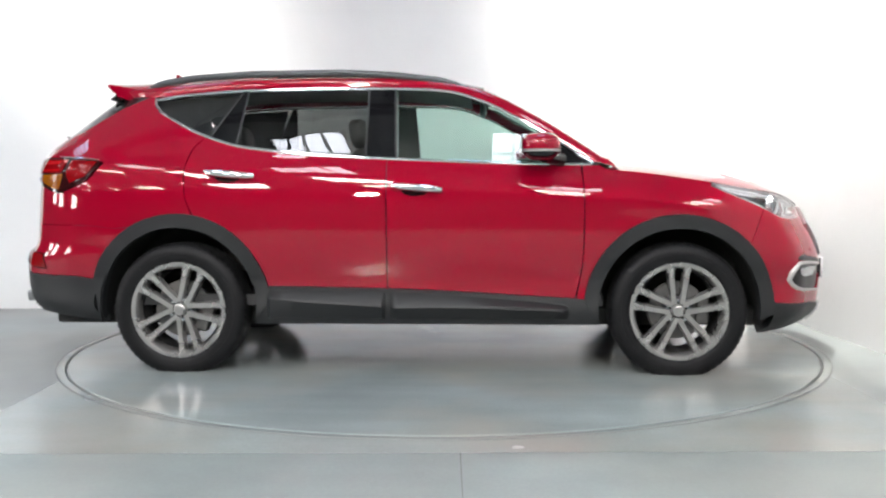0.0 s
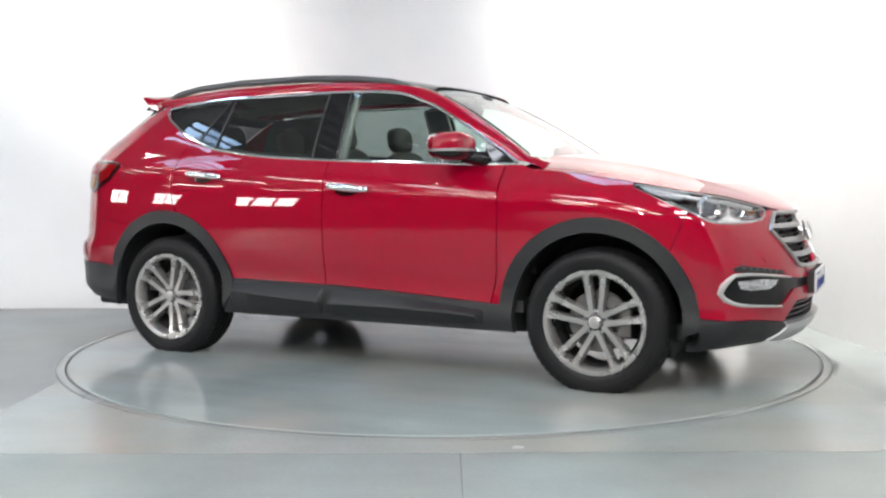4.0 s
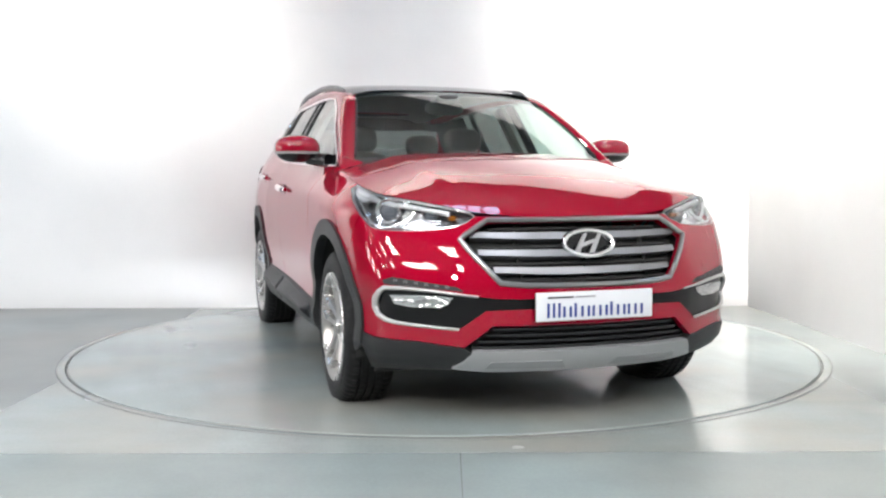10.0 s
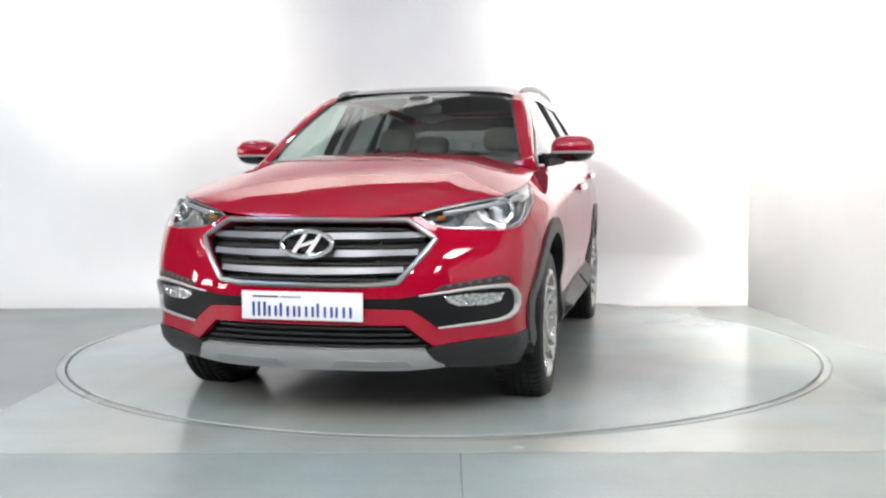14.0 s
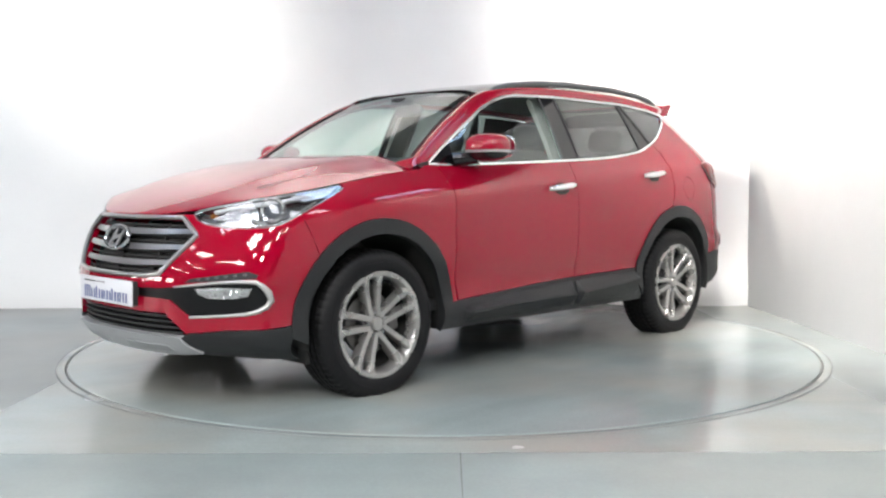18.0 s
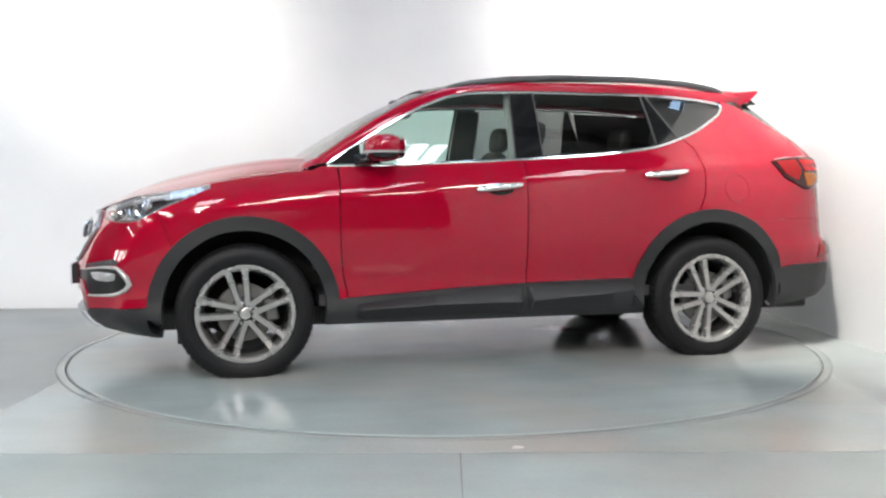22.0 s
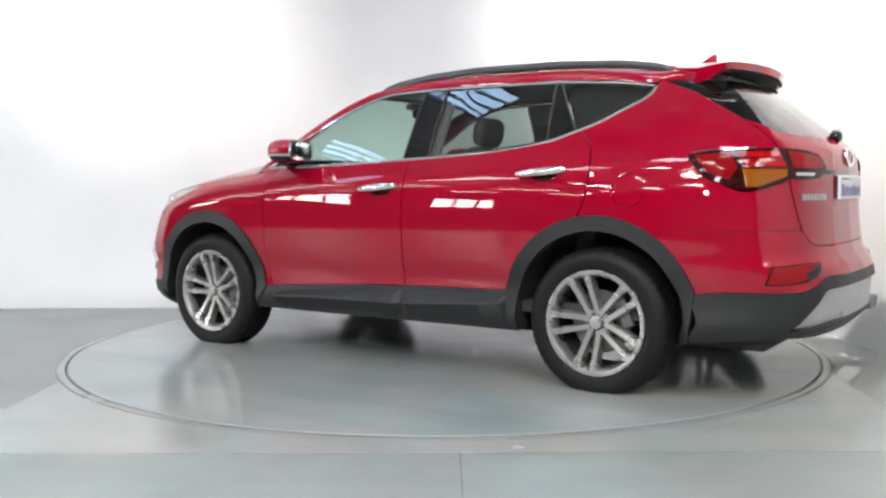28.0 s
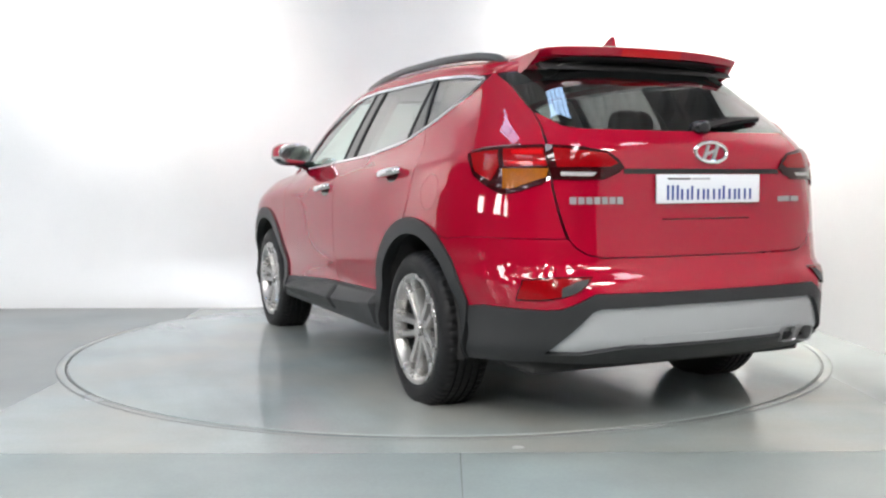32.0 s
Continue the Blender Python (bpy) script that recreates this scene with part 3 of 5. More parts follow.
belt = spline((-1.50, 1.43), (-1.44, 1.395), (-1.25, 1.30), (-1.0, 1.225), (-0.6, 1.178), (-0.23, 1.158), (0.14, 1.142), (0.54, 1.128), (0.90, 1.122))
window_top = spline((-1.54, 1.50), (-1.35, 1.528), (-0.97, 1.548), (-0.33, 1.552), (0.0, 1.545), (0.12, 1.532), (0.32, 1.468), (0.51, 1.37), (0.71, 1.25), (0.90, 1.128))
sill_top = spline((-0.9, 0.475), (-0.2, 0.462), (0.9, 0.405))
roof_z = spline((-1.95, 1.592), (-1.5, 1.646), (-1.0, 1.674), (-0.6, 1.680), (-0.3, 1.669), (0.0, 1.638), (0.30, 1.582))
roof_y = spline((-1.95, 0.50), (-1.5, 0.555), (-1.0, 0.585), (-0.3, 0.59), (0.1, 0.575), (0.30, 0.555))


roof_line = spline((-1.90, 1.512), (-1.75, 1.522), (-1.62, 1.522), (-1.54, 1.516), (-1.35, 1.536), (-0.97, 1.556), (-0.33, 1.560), (0.0, 1.553), (0.12, 1.540), (0.32, 1.476), (0.51, 1.378), (0.71, 1.258), (0.90, 1.136))


def roof_drop(v):
    """Fall of the roof towards its sides: flat, then rounded over under the rails."""
    return 0.022 * v * v + 0.036 * abs(v) ** 9


def roof(x, v):
    """Roof sheet: v runs from -1 to 1 across."""
    y = v * roof_y(x)
    return Vector((x, y, roof_z(x) - roof_drop(v) * (1 - 0.45 * min(1.0, max(0.0, (x + 0.5) / 0.8)))))


def edge_y(x):
    """Half width of the hood's shut line."""
    return side(min(x, 2.150), SHOULDER_Z(x)).y


def hood_z(x):
    """Height of the hood's middle line: a long even fall that rounds over at the nose."""
    u = max(0.0, x - 0.9)
    return 1.190 - 0.176 * u ** 2 - 0.0075 * u ** 6


def hood(x, v):
    z0, z1 = hood_z(x), SHOULDER_Z(x)
    d = abs(v) - 0.62
    k = min(1.0, max(0.0, (2.12 - x) / 0.55))
    ridge = 0.010 * max(0.0, 1 - (d / 0.14 if d > 0 else -d / 0.34)) ** 1.5 * k * k * (3 - 2 * k)
    return Vector((x, v * edge_y(x), z0 + (z1 - z0) * abs(v) ** 2.6 + ridge * (1 - abs(v)) * 2))


def screen(u, v):
    """Windscreen: u from its foot to the roof, v across."""
    foot = Vector((1.10 - 0.14 * v * v, 0.745 * v, 1.135))
    top = Vector((0.30 - 0.03 * v * v, 0.565 * v, 1.578 - 0.55 * roof_drop(v)))
    p = foot.lerp(top, u)
    return p + Vector((0.03, 0, 0.05)) * math.sin(math.pi * min(max(u, 0), 1)) * 0.38


def mirrored(pts):
    return [(-s, z) for s, z in pts]


def sided(pts, sg):
    return [(sg * s, z) for s, z in pts]


def pane(ob):
    ob.visible_shadow = False
    return ob


def pebble(size, at, e=2.6, n=16, m=None, cut=None):
    """A rounded block; cut keeps a range of heights, -1 to 1."""
    a, b, c = size
    bm = bmesh.new()
    bmesh.ops.create_uvsphere(bm, u_segments=n * 2, v_segments=n, radius=1)
    for v in bm.verts:
        p = v.co
        k = (abs(p.x) ** e + abs(p.y) ** e + abs(p.z) ** e) ** (-1 / e)
        v.co = p * k
    if cut:
        lo, hi = cut
        for z, up in ((lo, -1), (hi, 1)):
            bmesh.ops.bisect_plane(bm, geom=bm.verts[:] + bm.edges[:] + bm.faces[:], plane_co=(0, 0, z), plane_no=(0, 0, up), clear_outer=True)
            bmesh.ops.holes_fill(bm, edges=[ed for ed in bm.edges if len(ed.link_faces) == 1])
    bm.transform(Matrix.Translation(at) @ (m or Matrix()) @ Matrix.Diagonal((a, b, c, 1)))
    return bm


def join(*bms):
    out = bmesh.new()
    for b in bms:
        me = bpy.data.meshes.new("t")
        b.to_mesh(me)
        b.free()
        out.from_mesh(me)
        bpy.data.meshes.remove(me)
    return out


HEAD_LOW = [(0.45, 0.883, "y"), (0.485, 0.858, "y"), (0.541, 0.838, "y"), (0.63, 0.827, "y"), (0.718, 0.823, "y"), (1.92, 0.827, "x"), (1.875, 0.838, "x"), (1.783, 0.888, "x"), (1.642, 0.949, "x"), (1.515, 1.004, "x")]
GATE = [(0.50, 0.727), (0.561, 0.741), (0.605, 0.772), (0.625, 0.803), (0.641, 0.854), (0.658, 0.93), (0.673, 1.034)]
GLASS_EDGE = [(0.668, 1.174), (0.648, 1.25), (0.632, 1.315), (0.627, 1.37), (0.612, 1.45), (0.598, 1.525)]


def on_front(p):
    return fy(p[0], p[1]) if p[2] == "y" else fx(p[0], p[1])


def build_wheel(car):
    w = new("wheel")
    w.parent = car
    prof = [(0.245, -0.10), (0.262, -0.114), (0.285, -0.119), (0.31, -0.118), (0.340, -0.110), (0.357, -0.097), (0.364, -0.083)]
    for g in (-0.055, -0.018, 0.018, 0.055):
        prof += [(0.366, g - 0.006), (0.357, g - 0.005), (0.357, g + 0.005), (0.366, g + 0.006)]
    prof += [(0.364, 0.083), (0.357, 0.097), (0.340, 0.110), (0.312, 0.118), (0.3065, 0.1175), (0.306, 0.1195), (0.285, 0.119), (0.268, 0.115), (0.260, 0.108), (0.248, 0.10)]
    tyre = lathe(prof, 240)
    # cuts across the shoulder blocks and finer ones across the ribs
    for v in tyre.verts:
        r = math.hypot(v.co.x, v.co.z)
        k = round(math.atan2(v.co.z, v.co.x) / (2 * math.pi) * 240) % 4
        deep = 0.986 if r > 0.356 and abs(v.co.y) > 0.06 and k == 0 else 0.992 if r > 0.362 and abs(v.co.y) <= 0.06 and k == (0 if v.co.y > 0 else 2) else 1.0
        v.co.x *= deep
        v.co.z *= deep
    # the weight of the car flattens the foot of the tyre and bulges its wall
    for v in tyre.verts:
        if v.co.z < -WHEEL_Z:
            v.co.z = -WHEEL_Z
        if v.co.z < -0.24:
            v.co.y *= 1 + 0.08 * min(1.0, (-0.24 - v.co.z) / 0.08) * math.exp(-(v.co.x / 0.14) ** 2)
    part("tyre", tyre, RUBBER, w)
    part("rim", lathe([(0.250, 0.100), (0.262, 0.111), (0.260, 0.118), (0.250, 0.1185), (0.240, 0.116), (0.234, 0.108), (0.226, 0.06), (0.218, -0.09), (0.248, -0.10)], 72), ALLOY, w)
    part("barrel", lathe([(0.217, -0.095), (0.217, 0.06)], 48), MATT, w)
    mesh = None
    for k in range(10):
        sg = 1 if k % 2 else -1
        if mesh is None:
            bm = bmesh.new()
            rings = []
            for r, hw, y1, y0 in ((0.0, 0.016, 0.086, 0.045), (0.04, 0.0145, 0.087, 0.045), (0.11, 0.0150, 0.095, 0.045), (0.165, 0.0165, 0.106, 0.05), (0.190, 0.021, 0.112, 0.06), (0.203, 0.030, 0.1145, 0.06), (0.209, 0.042, 0.1145, 0.06)):
                rings.append([bm.verts.new(p) for p in ((r, y0, -hw * 1.2), (r, y1 - 0.007, -hw), (r, y1, -hw * 0.80), (r, y1, hw * 0.80), (r, y1 - 0.007, hw), (r, y0, hw * 1.2))])
            for A, B in zip(rings, rings[1:]):
                for i in range(6):
                    bm.faces.new((A[i], A[(i + 1) % 6], B[(i + 1) % 6], B[i]))
            bm.faces.new(rings[0][::-1]), bm.faces.new(rings[-1])
            bmesh.ops.recalc_face_normals(bm, faces=bm.faces[:])
            sp = part("spoke", bm, ALLOY, w)
            mesh = sp.data
        else:
            sp = new("spoke", mesh)
            sp.parent = w
        # the two spokes of a pair run almost side by side, a little apart at the rim
        sp.matrix_basis = pose(0, 0, 0, 0, -(90 + 72 * (k // 2)), 0) @ pose(0.036, 0, sg * 0.021, 0, -sg * 7, 0)
    part("centre_cap", lathe([(0, 0.104), (0.022, 0.104), (0.031, 0.100), (0.035, 0.090), (0.037, 0.06), (0.037, 0.0)], 40), ALLOY, w)
    part("hub_plate", lathe([(0.0, 0.062), (0.078, 0.062), (0.085, 0.05), (0.085, 0.0)], 40), LAMPBOX, w)
    nut = None
    for k in range(5):
        a = radians(90 + 72 * k)
        if nut is None:
            ob = part("lug_nut", lathe([(0, 0.085), (0.008, 0.085), (0.010, 0.08), (0.010, 0.05)], 6), CHROME, w)
            nut = ob.data
        else:
            ob = new("lug_nut", nut)
            ob.parent = w
        ob.location = (0.057 * math.cos(a), 0, 0.057 * math.sin(a))
    part("brake_disc", lathe([(0.06, 0.030), (0.150, 0.030), (0.155, 0.026), (0.155, 0.004), (0.06, 0.004)], 48), STEEL, w)
    cal = boxes((-0.17, -0.02, -0.075, -0.10, 0.05, 0.075), bevel=0.014)
    part("brake_caliper", cal, STEEL, w)
    return w


def build_side(car, left):
    mir = not left

    def P(name, poly, mat, parent=car, label="", surface=side, **kw):
        return part(name, panel(poly, surface, mirror=mir, flip=surface is side, **kw), mat, parent, label)

    def B(bm):
        return flip_y(bm) if mir else bm

    # fender
    top = [(x, SHOULDER_Z(x) - 0.002) for x in steps(1.515, 0.98, 14)]
    P("fender", arc(WF, HUB_Z, ARCH, 176, 43, 30) + [(1.748, 0.80), (1.783, 0.886), (1.642, 0.947), (1.515, 1.002)] + top + [(0.93, 1.118), (0.845, 1.118)] + smooth_line((0.840, 1.09), (0.846, 0.86), (0.838, 0.6), (0.802, 0.40), n=10), PAINT)
    # doors
    fd = smooth_line((0.833, 1.117), (0.841, 0.86), (0.833, 0.6), (0.797, sill_top(0.8)), n=12)
    front_door = P("front_door", fd + [(x, sill_top(x)) for x in steps(0.79, -0.202, 12)] + fill((-0.202, 0.47), (-0.205, 1.152), n=8) + [(x, belt(x) - 0.006) for x in steps(-0.2, 0.82, 16)], PAINT)
    rear_edge = smooth_line((-1.255, 0.835), (-1.300, 0.98), (-1.308, 1.08), (-1.280, 1.21), (-1.215, 1.275), n=12)
    rear_door = P("rear_door", [(-0.210, 1.150), (-0.208, 0.464)] + [(x, sill_top(x)) for x in steps(-0.21, -0.845, 8)] + arc(WR, HUB_Z, ARCH_REAR, 13, 79, 16) + rear_edge[2:] + [(x, belt(x) - 0.006) for x in steps(-1.21, -0.21, 18)], PAINT)
    # quarter panel with the rear pillar
    gate_x = [(back(*by(y, z)).x + 0.005, z) for y, z in GATE[3:]]
    glass_x = [(back(*by(y, z)).x + 0.005, z) for y, z in GLASS_EDGE]
    q = arc(WR, HUB_Z, ARCH_REAR, 80, 120, 10) + [(-1.70, 0.785), (-1.85, 0.800), (-2.05, 0.802)] + gate_x + [(-2.11, 0.990), (-2.06, 0.978), (-2.02, 0.979), (-1.86, 1.048), (-1.772, 1.146), (-1.90, 1.168), (-2.08, 1.176)] + glass_x
    q += [(x, roof_line(x)) for x in steps(-1.72, -1.56, 4)] + [(-1.548, 1.49)] + [(x, belt(x) - 0.006) for x in steps(-1.51, -1.225, 8)] + [(x - 0.006, z) for x, z in rear_edge[:1:-1]]
    flap = arc(-1.514, 0.985, 0.080, 0, 360, 32)[:-1]
    quarter = P("quarter_panel", q, PAINT, holes=[flap] if left else [], step=0.03)
    if left:
        P("fuel_flap", arc(-1.514, 0.985, 0.0778, 0, 360, 32)[:-1], PAINT, quarter, step=0.03)
    # side glass
    pane(P("front_side_window", [(x, belt(x) + 0.006) for x in steps(0.70, -0.155, 14)] + [(x, window_top(x) - 0.006) for x in steps(-0.175, 0.70, 20)], CLEAR_GLASS, depth=0, off=-0.006, label="clear green-tinted glass"))
    P("mirror_sail", [(0.71, belt(0.71)), (0.88, 1.127)] + [(x, window_top(x) - 0.004) for x in steps(0.86, 0.71, 4)], BLACK, depth=0.01, off=-0.004)
    P("pillar_cover", [(-0.16, belt(-0.16)), (-0.325, belt(-0.325)), (-0.325, window_top(-0.32) - 0.004), (-0.18, window_top(-0.18) - 0.004)], BLACK, depth=0.01, off=-0.003)
    pane(P("rear_side_window", [(x, belt(x) + 0.006) for x in steps(-0.33, -1.03, 10)] + [(-1.0, window_top(-1.0) - 0.006)] + [(x, window_top(x) - 0.006) for x in steps(-0.95, -0.33, 8)], DARK_GLASS, depth=0, off=-0.006, label="dark privacy glass"))
    P("rear_pillar_cover", [(-1.035, belt(-1.035)), (-1.19, belt(-1.19)), (-1.03, window_top(-1.03) - 0.004), (-1.005, window_top(-1.0) - 0.004)], BLACK, depth=0.01, off=-0.003)
    pane(P("quarter_window", [(x, belt(x) + 0.006) for x in steps(-1.195, -1.50, 8)] + [(-1.535, 1.49)] + [(x, window_top(x) - 0.006) for x in steps(-1.5, -1.04, 8)], DARK_GLASS, depth=0, off=-0.006, label="dark privacy glass"))
    loop = [(x, belt(x)) for x in steps(0.895, -1.50, 50)] + [(-1.535, 1.465), (-1.545, 1.492)] + [(x, window_top(x)) for x in steps(-1.53, 0.895, 60)]
    part("window_trim", bead(loop, side, 0.0085, 0.0, mir, True), CHROME, car, "bright chrome strip round the side windows")
    for a, b in (((-0.16, belt(-0.16)), (-0.18, window_top(-0.18))), ((-0.325, belt(-0.325)), (-0.325, window_top(-0.325))), ((-1.04, belt(-1.04)), (-1.005, window_top(-1.005))), ((-1.19, belt(-1.19)), (-1.03, window_top(-1.03)))):
        part("window_seal", bead(fill(a, b, n=8), side, 0.005, 0.0, mir), DASH, car)

    # roof side and windscreen pillar: a rounded sheet from the window line to the roof's edge
    def pillar(u, v):
        x = -1.79 + 2.69 * u
        a = side(x, roof_line(x))
        k = max(0.0, (x - 0.225) / 0.675)
        s = screen(1 - k, 0.955) + Vector((0, 0, 0.004))
        w = min(1.0, max(0.0, (x - 0.02) / 0.40))
        w = w * w * (3 - 2 * w)
        b = roof(min(x, 0.30), 1.0).lerp(s, w)
        p = a.lerp(b, v)
        return p + Vector((0.15, 0.75 - 0.25 * w, 0.6 + 0.2 * w)).normalized() * (0.020 + 0.012 * w) * math.sin(math.pi * v)
    bm = grid(pillar, steps(0, 1, 80), steps(0, 1, 12))
    bmesh.ops.recalc_face_normals(bm, faces=bm.faces[:])
    part("roof_side", B(bm), PAINT, car)
    part("screen_seal", B(tube([pillar(u, 1.0) + Vector((0, -0.004, 0.002)) for u in steps(0.787, 0.985, 20)], 0.006, 6)), MATT, car)
    foot = grid(lambda w, v: pillar(1.0, v).lerp(hood(1.04, 1 - 0.15 * v) + Vector((0, 0, 0.003)), w) + Vector((0, 0, 0.010 * math.sin(math.pi * w))), steps(-0.04, 1, 8), steps(0, 1, 6))
    bmesh.ops.recalc_face_normals(foot, faces=foot.faces[:])
    part("pillar_foot", B(foot), PAINT, car)

    # cladding
    P("arch_trim", arc(WF, HUB_Z, ARCH + 0.002, 176, -3, 44) + arc(WF, HUB_Z, ARCH_IN, -8, 190, 44), CLAD, off=0.012, depth=0.05, step=0.03)
    P("arch_trim", arc(WR, HUB_Z, ARCH_REAR + 0.002, 162, 4, 44) + arc(WR, HUB_Z, ARCH_REAR_IN, -8, 190, 44) + [(-1.80, 0.28), (-1.83, 0.50)], CLAD, off=0.012, depth=0.05, step=0.03)
    sill = P("sill_trim", [(x, sill_top(x) - 0.003) for x in steps(0.872, -0.878, 24)] + arc(WR, HUB_Z, ARCH_REAR_IN + 0.004, 12, -12, 6) + [(-0.93, 0.268), (0.92, 0.268)] + arc(WF, HUB_Z, ARCH_IN + 0.004, 193, 175, 6), CLAD, off=0.004, depth=0.04)
    # raised lower moulding on each door, with a chamfered upper face
    for a, b in ((0.76, -0.19), (-0.215, -0.86)):
        def moulding(u, v):
            x = a + (b - a) * u
            rise = math.sin(math.pi * min(1, max(0, u)) ** 0.6 * 0.5) if a > 0 else 1.0
            z_top = sill_top(x) - 0.020 - 0.022 * (1 - rise)
            chamfer = 0.020 + 0.050 * (u if a > 0 else 0.9 - 0.5 * u)
            z = (z_top, z_top - 0.004, z_top - chamfer, z_top - chamfer - 0.012, 0.300, 0.294)[v]
            off = (0.002, 0.006, 0.048, 0.049, 0.012, -0.02)[v] * min(1.0, 0.2 + u / 0.03, 0.2 + (1 - u) / 0.03)
            p = side(x, z)
            return p + Vector((0, off, 0))
        bm = grid(moulding, [0, 0.012, 0.03] + steps(0.06, 0.94, 18) + [0.97, 0.988, 1], range(6))
        bmesh.ops.recalc_face_normals(bm, faces=bm.faces[:])
        part("door_moulding", B(bm), CLAD, sill)
    # wheel wells
    for cx in (WF, WR):
        well = grid(lambda a, y: (cx + 0.442 * math.cos(a), y, HUB_Z + 0.442 * math.sin(a)), [radians(k) for k in range(-12, 193, 6)], [0.45, 0.70, 0.895])
        wall = grid(lambda a, r: (cx + r * math.cos(a), 0.45, HUB_Z + r * math.sin(a)), [radians(k) for k in range(-12, 193, 6)], [0.0, 0.442])
        part("wheel_arch_liner", B(join(well, wall)), MATT, car)
    # door handles
    for door, x0, x1, z0, z1 in ((rear_door, -1.185, -0.925, 1.088, 1.066), (front_door, -0.168, 0.086, 1.012, 0.990)):
        line = [(x, z0 + (z1 - z0) * (x - x0) / (x1 - x0)) for x in steps(x0, x1, 12)]
        pts = []
        for i, (x, z) in enumerate(line):
            u = i / 12
            pts.append(side(x, z) + Vector((0, 0.012 + 0.024 * math.sin(math.pi * u) ** 0.5, 0)))
        bm = tube(pts, [0.011 + 0.009 * math.sin(math.pi * min(max(i / 12, 0.02), 0.98)) ** 0.4 for i in range(13)], 12)
        part("door_handle", B(bm), CHROME, door, "chrome door handle")
        mid = ((x0 + x1) / 2 - 0.01, (z0 + z1) / 2 - 0.012)
        # flat dark oval paints the shade of the cup behind the handle
        P("handle_cup_shade", arc(mid[0], mid[1], 0.075, 0, 360, 24, 0.034)[:-1], DARKLENS_AND_SHADE, door, off=0.0015, depth=0, step=0.03)
    # mirror
    mirror = new("wing_mirror")
    mirror.parent = car
    mc = (0.612, 0.948, 1.214)
    part("mirror_cap", B(pebble((0.102, 0.122, 0.074), mc, 2.7, cut=(-0.20, 1))), PAINT, mirror, "red mirror cap")
    part("mirror_base", B(pebble((0.099, 0.118, 0.074), mc, 2.7, cut=(-1, -0.38))), BLACK, mirror)
    part("indicator", B(pebble((0.104, 0.124, 0.074), mc, 2.7, cut=(-0.38, -0.22))), INDICATOR, mirror, "silver-white side indicator strip")
    part("mirror_glass", B(pebble((0.006, 0.104, 0.060), (mc[0] - 0.100, mc[1], mc[2] + 0.004), 3.0)), CHROME, mirror)
    part("mirror_arm", B(tube([(0.73, 0.80, 1.148), (0.68, 0.84, 1.154), (0.635, 0.89, 1.165)], [0.040, 0.036, 0.038], 12)), BLACK, mirror)
    # roof rail
    rail = [(-1.60, 1.590), (-1.54, 1.618), (-1.35, 1.646), (-1.0, 1.664), (-0.5, 1.666), (-0.2, 1.650), (0.05, 1.622), (0.15, 1.596), (0.20, 1.570)]
    rx, rz = [p[0] for p in rail], [p[1] for p in rail]
    bar = tube([(x, roof_y(x) + 0.012, float(np.interp(x, rx, rz)) - 0.021) for x in steps(-1.60, 0.20, 40)], 0.012, 12)
    ks = [float(np.interp(v.co.x, rx, rz)) - 0.021 for v in bar.verts]
    for v, z in zip(bar.verts, ks):
        v.co.z = z + (v.co.z - z) * 1.6
    part("roof_rail", B(bar), RAIL, car, "dark grey roof rail")
    # inner door linings and seats
    P("door_lining", [(0.80, 0.42), (0.80, 1.10), (-0.1, 1.145), (-0.3, 1.20), (-1.0, 1.262), (-1.3, 1.36), (-1.3, 0.9), (-0.87, 0.5)], DASH, off=-0.06, depth=0)
    P("luggage_trim", [(-1.16, 0.90), (-1.16, 1.30), (-1.06, 1.55), (-1.62, 1.53), (-1.75, 1.40), (-1.95, 1.10), (-1.95, 0.85)], DASH, off=-0.05, depth=0)
    P("pillar_trim", [(-0.15, 1.12), (-0.34, 1.14), (-0.34, 1.56), (-0.17, 1.57)], TRIM, off=-0.06, depth=0.03)
    for name, x0, y0, wd in (("front_seat", -0.10, 0.37, 0.25), ("rear_seat", -0.98, 0.34, 0.30)):
        seat = new(name)
        seat.parent = car
        part("cushion", B(pebble((0.26, wd, 0.09), (x0 + 0.08, y0, 0.60), 4)), SEAT, seat)
        part("backrest", B(pebble((0.075, wd - 0.01, 0.34), (x0 - 0.22, y0, 0.90), 4, m=pose(0, 0, 0, 0, -14, 0))), SEAT, seat)
        part("headrest", B(pebble((0.05, 0.13, 0.085), (x0 - 0.325, y0, 1.315), 3.2, m=pose(0, 0, 0, 0, -10, 0))), SEAT, seat)
        part("headrest_post", B(tube([(x0 - 0.30, y0 - 0.05, 1.18), (x0 - 0.325, y0 - 0.05, 1.28), (x0 - 0.325, y0 + 0.05, 1.28), (x0 - 0.30, y0 + 0.05, 1.18)], 0.007, 8)), CHROME, seat)


def lettering(parent, name, mat, strokes, x, y0, y1, z, h, thick):
    """Plain print bars along y: each character is one to three thin uprights, its height given as a share of h."""
    total = sum(n + 0.55 for n, _ in strokes) - 0.55
    pitch, y = (y1 - y0) / total, y0
    for n, tall in strokes:
        for k in range(n):
            a = y + k * pitch * (n - 0.56) / max(1, n - 1)
            b = a + 0.56 * pitch
            part(name, boxes((min(x, x + thick), min(a, b), z, max(x, x + thick), max(a, b), z + h * tall)), mat, parent)
        y += (n + 0.55) * pitch


PRINT = ((3, 1.0), (2, 0.74), (1, 0.95), (2, 0.74), (1, 0.74), (2, 0.74), (1, 0.95), (2, 0.74), (1, 0.74), (2, 0.74))


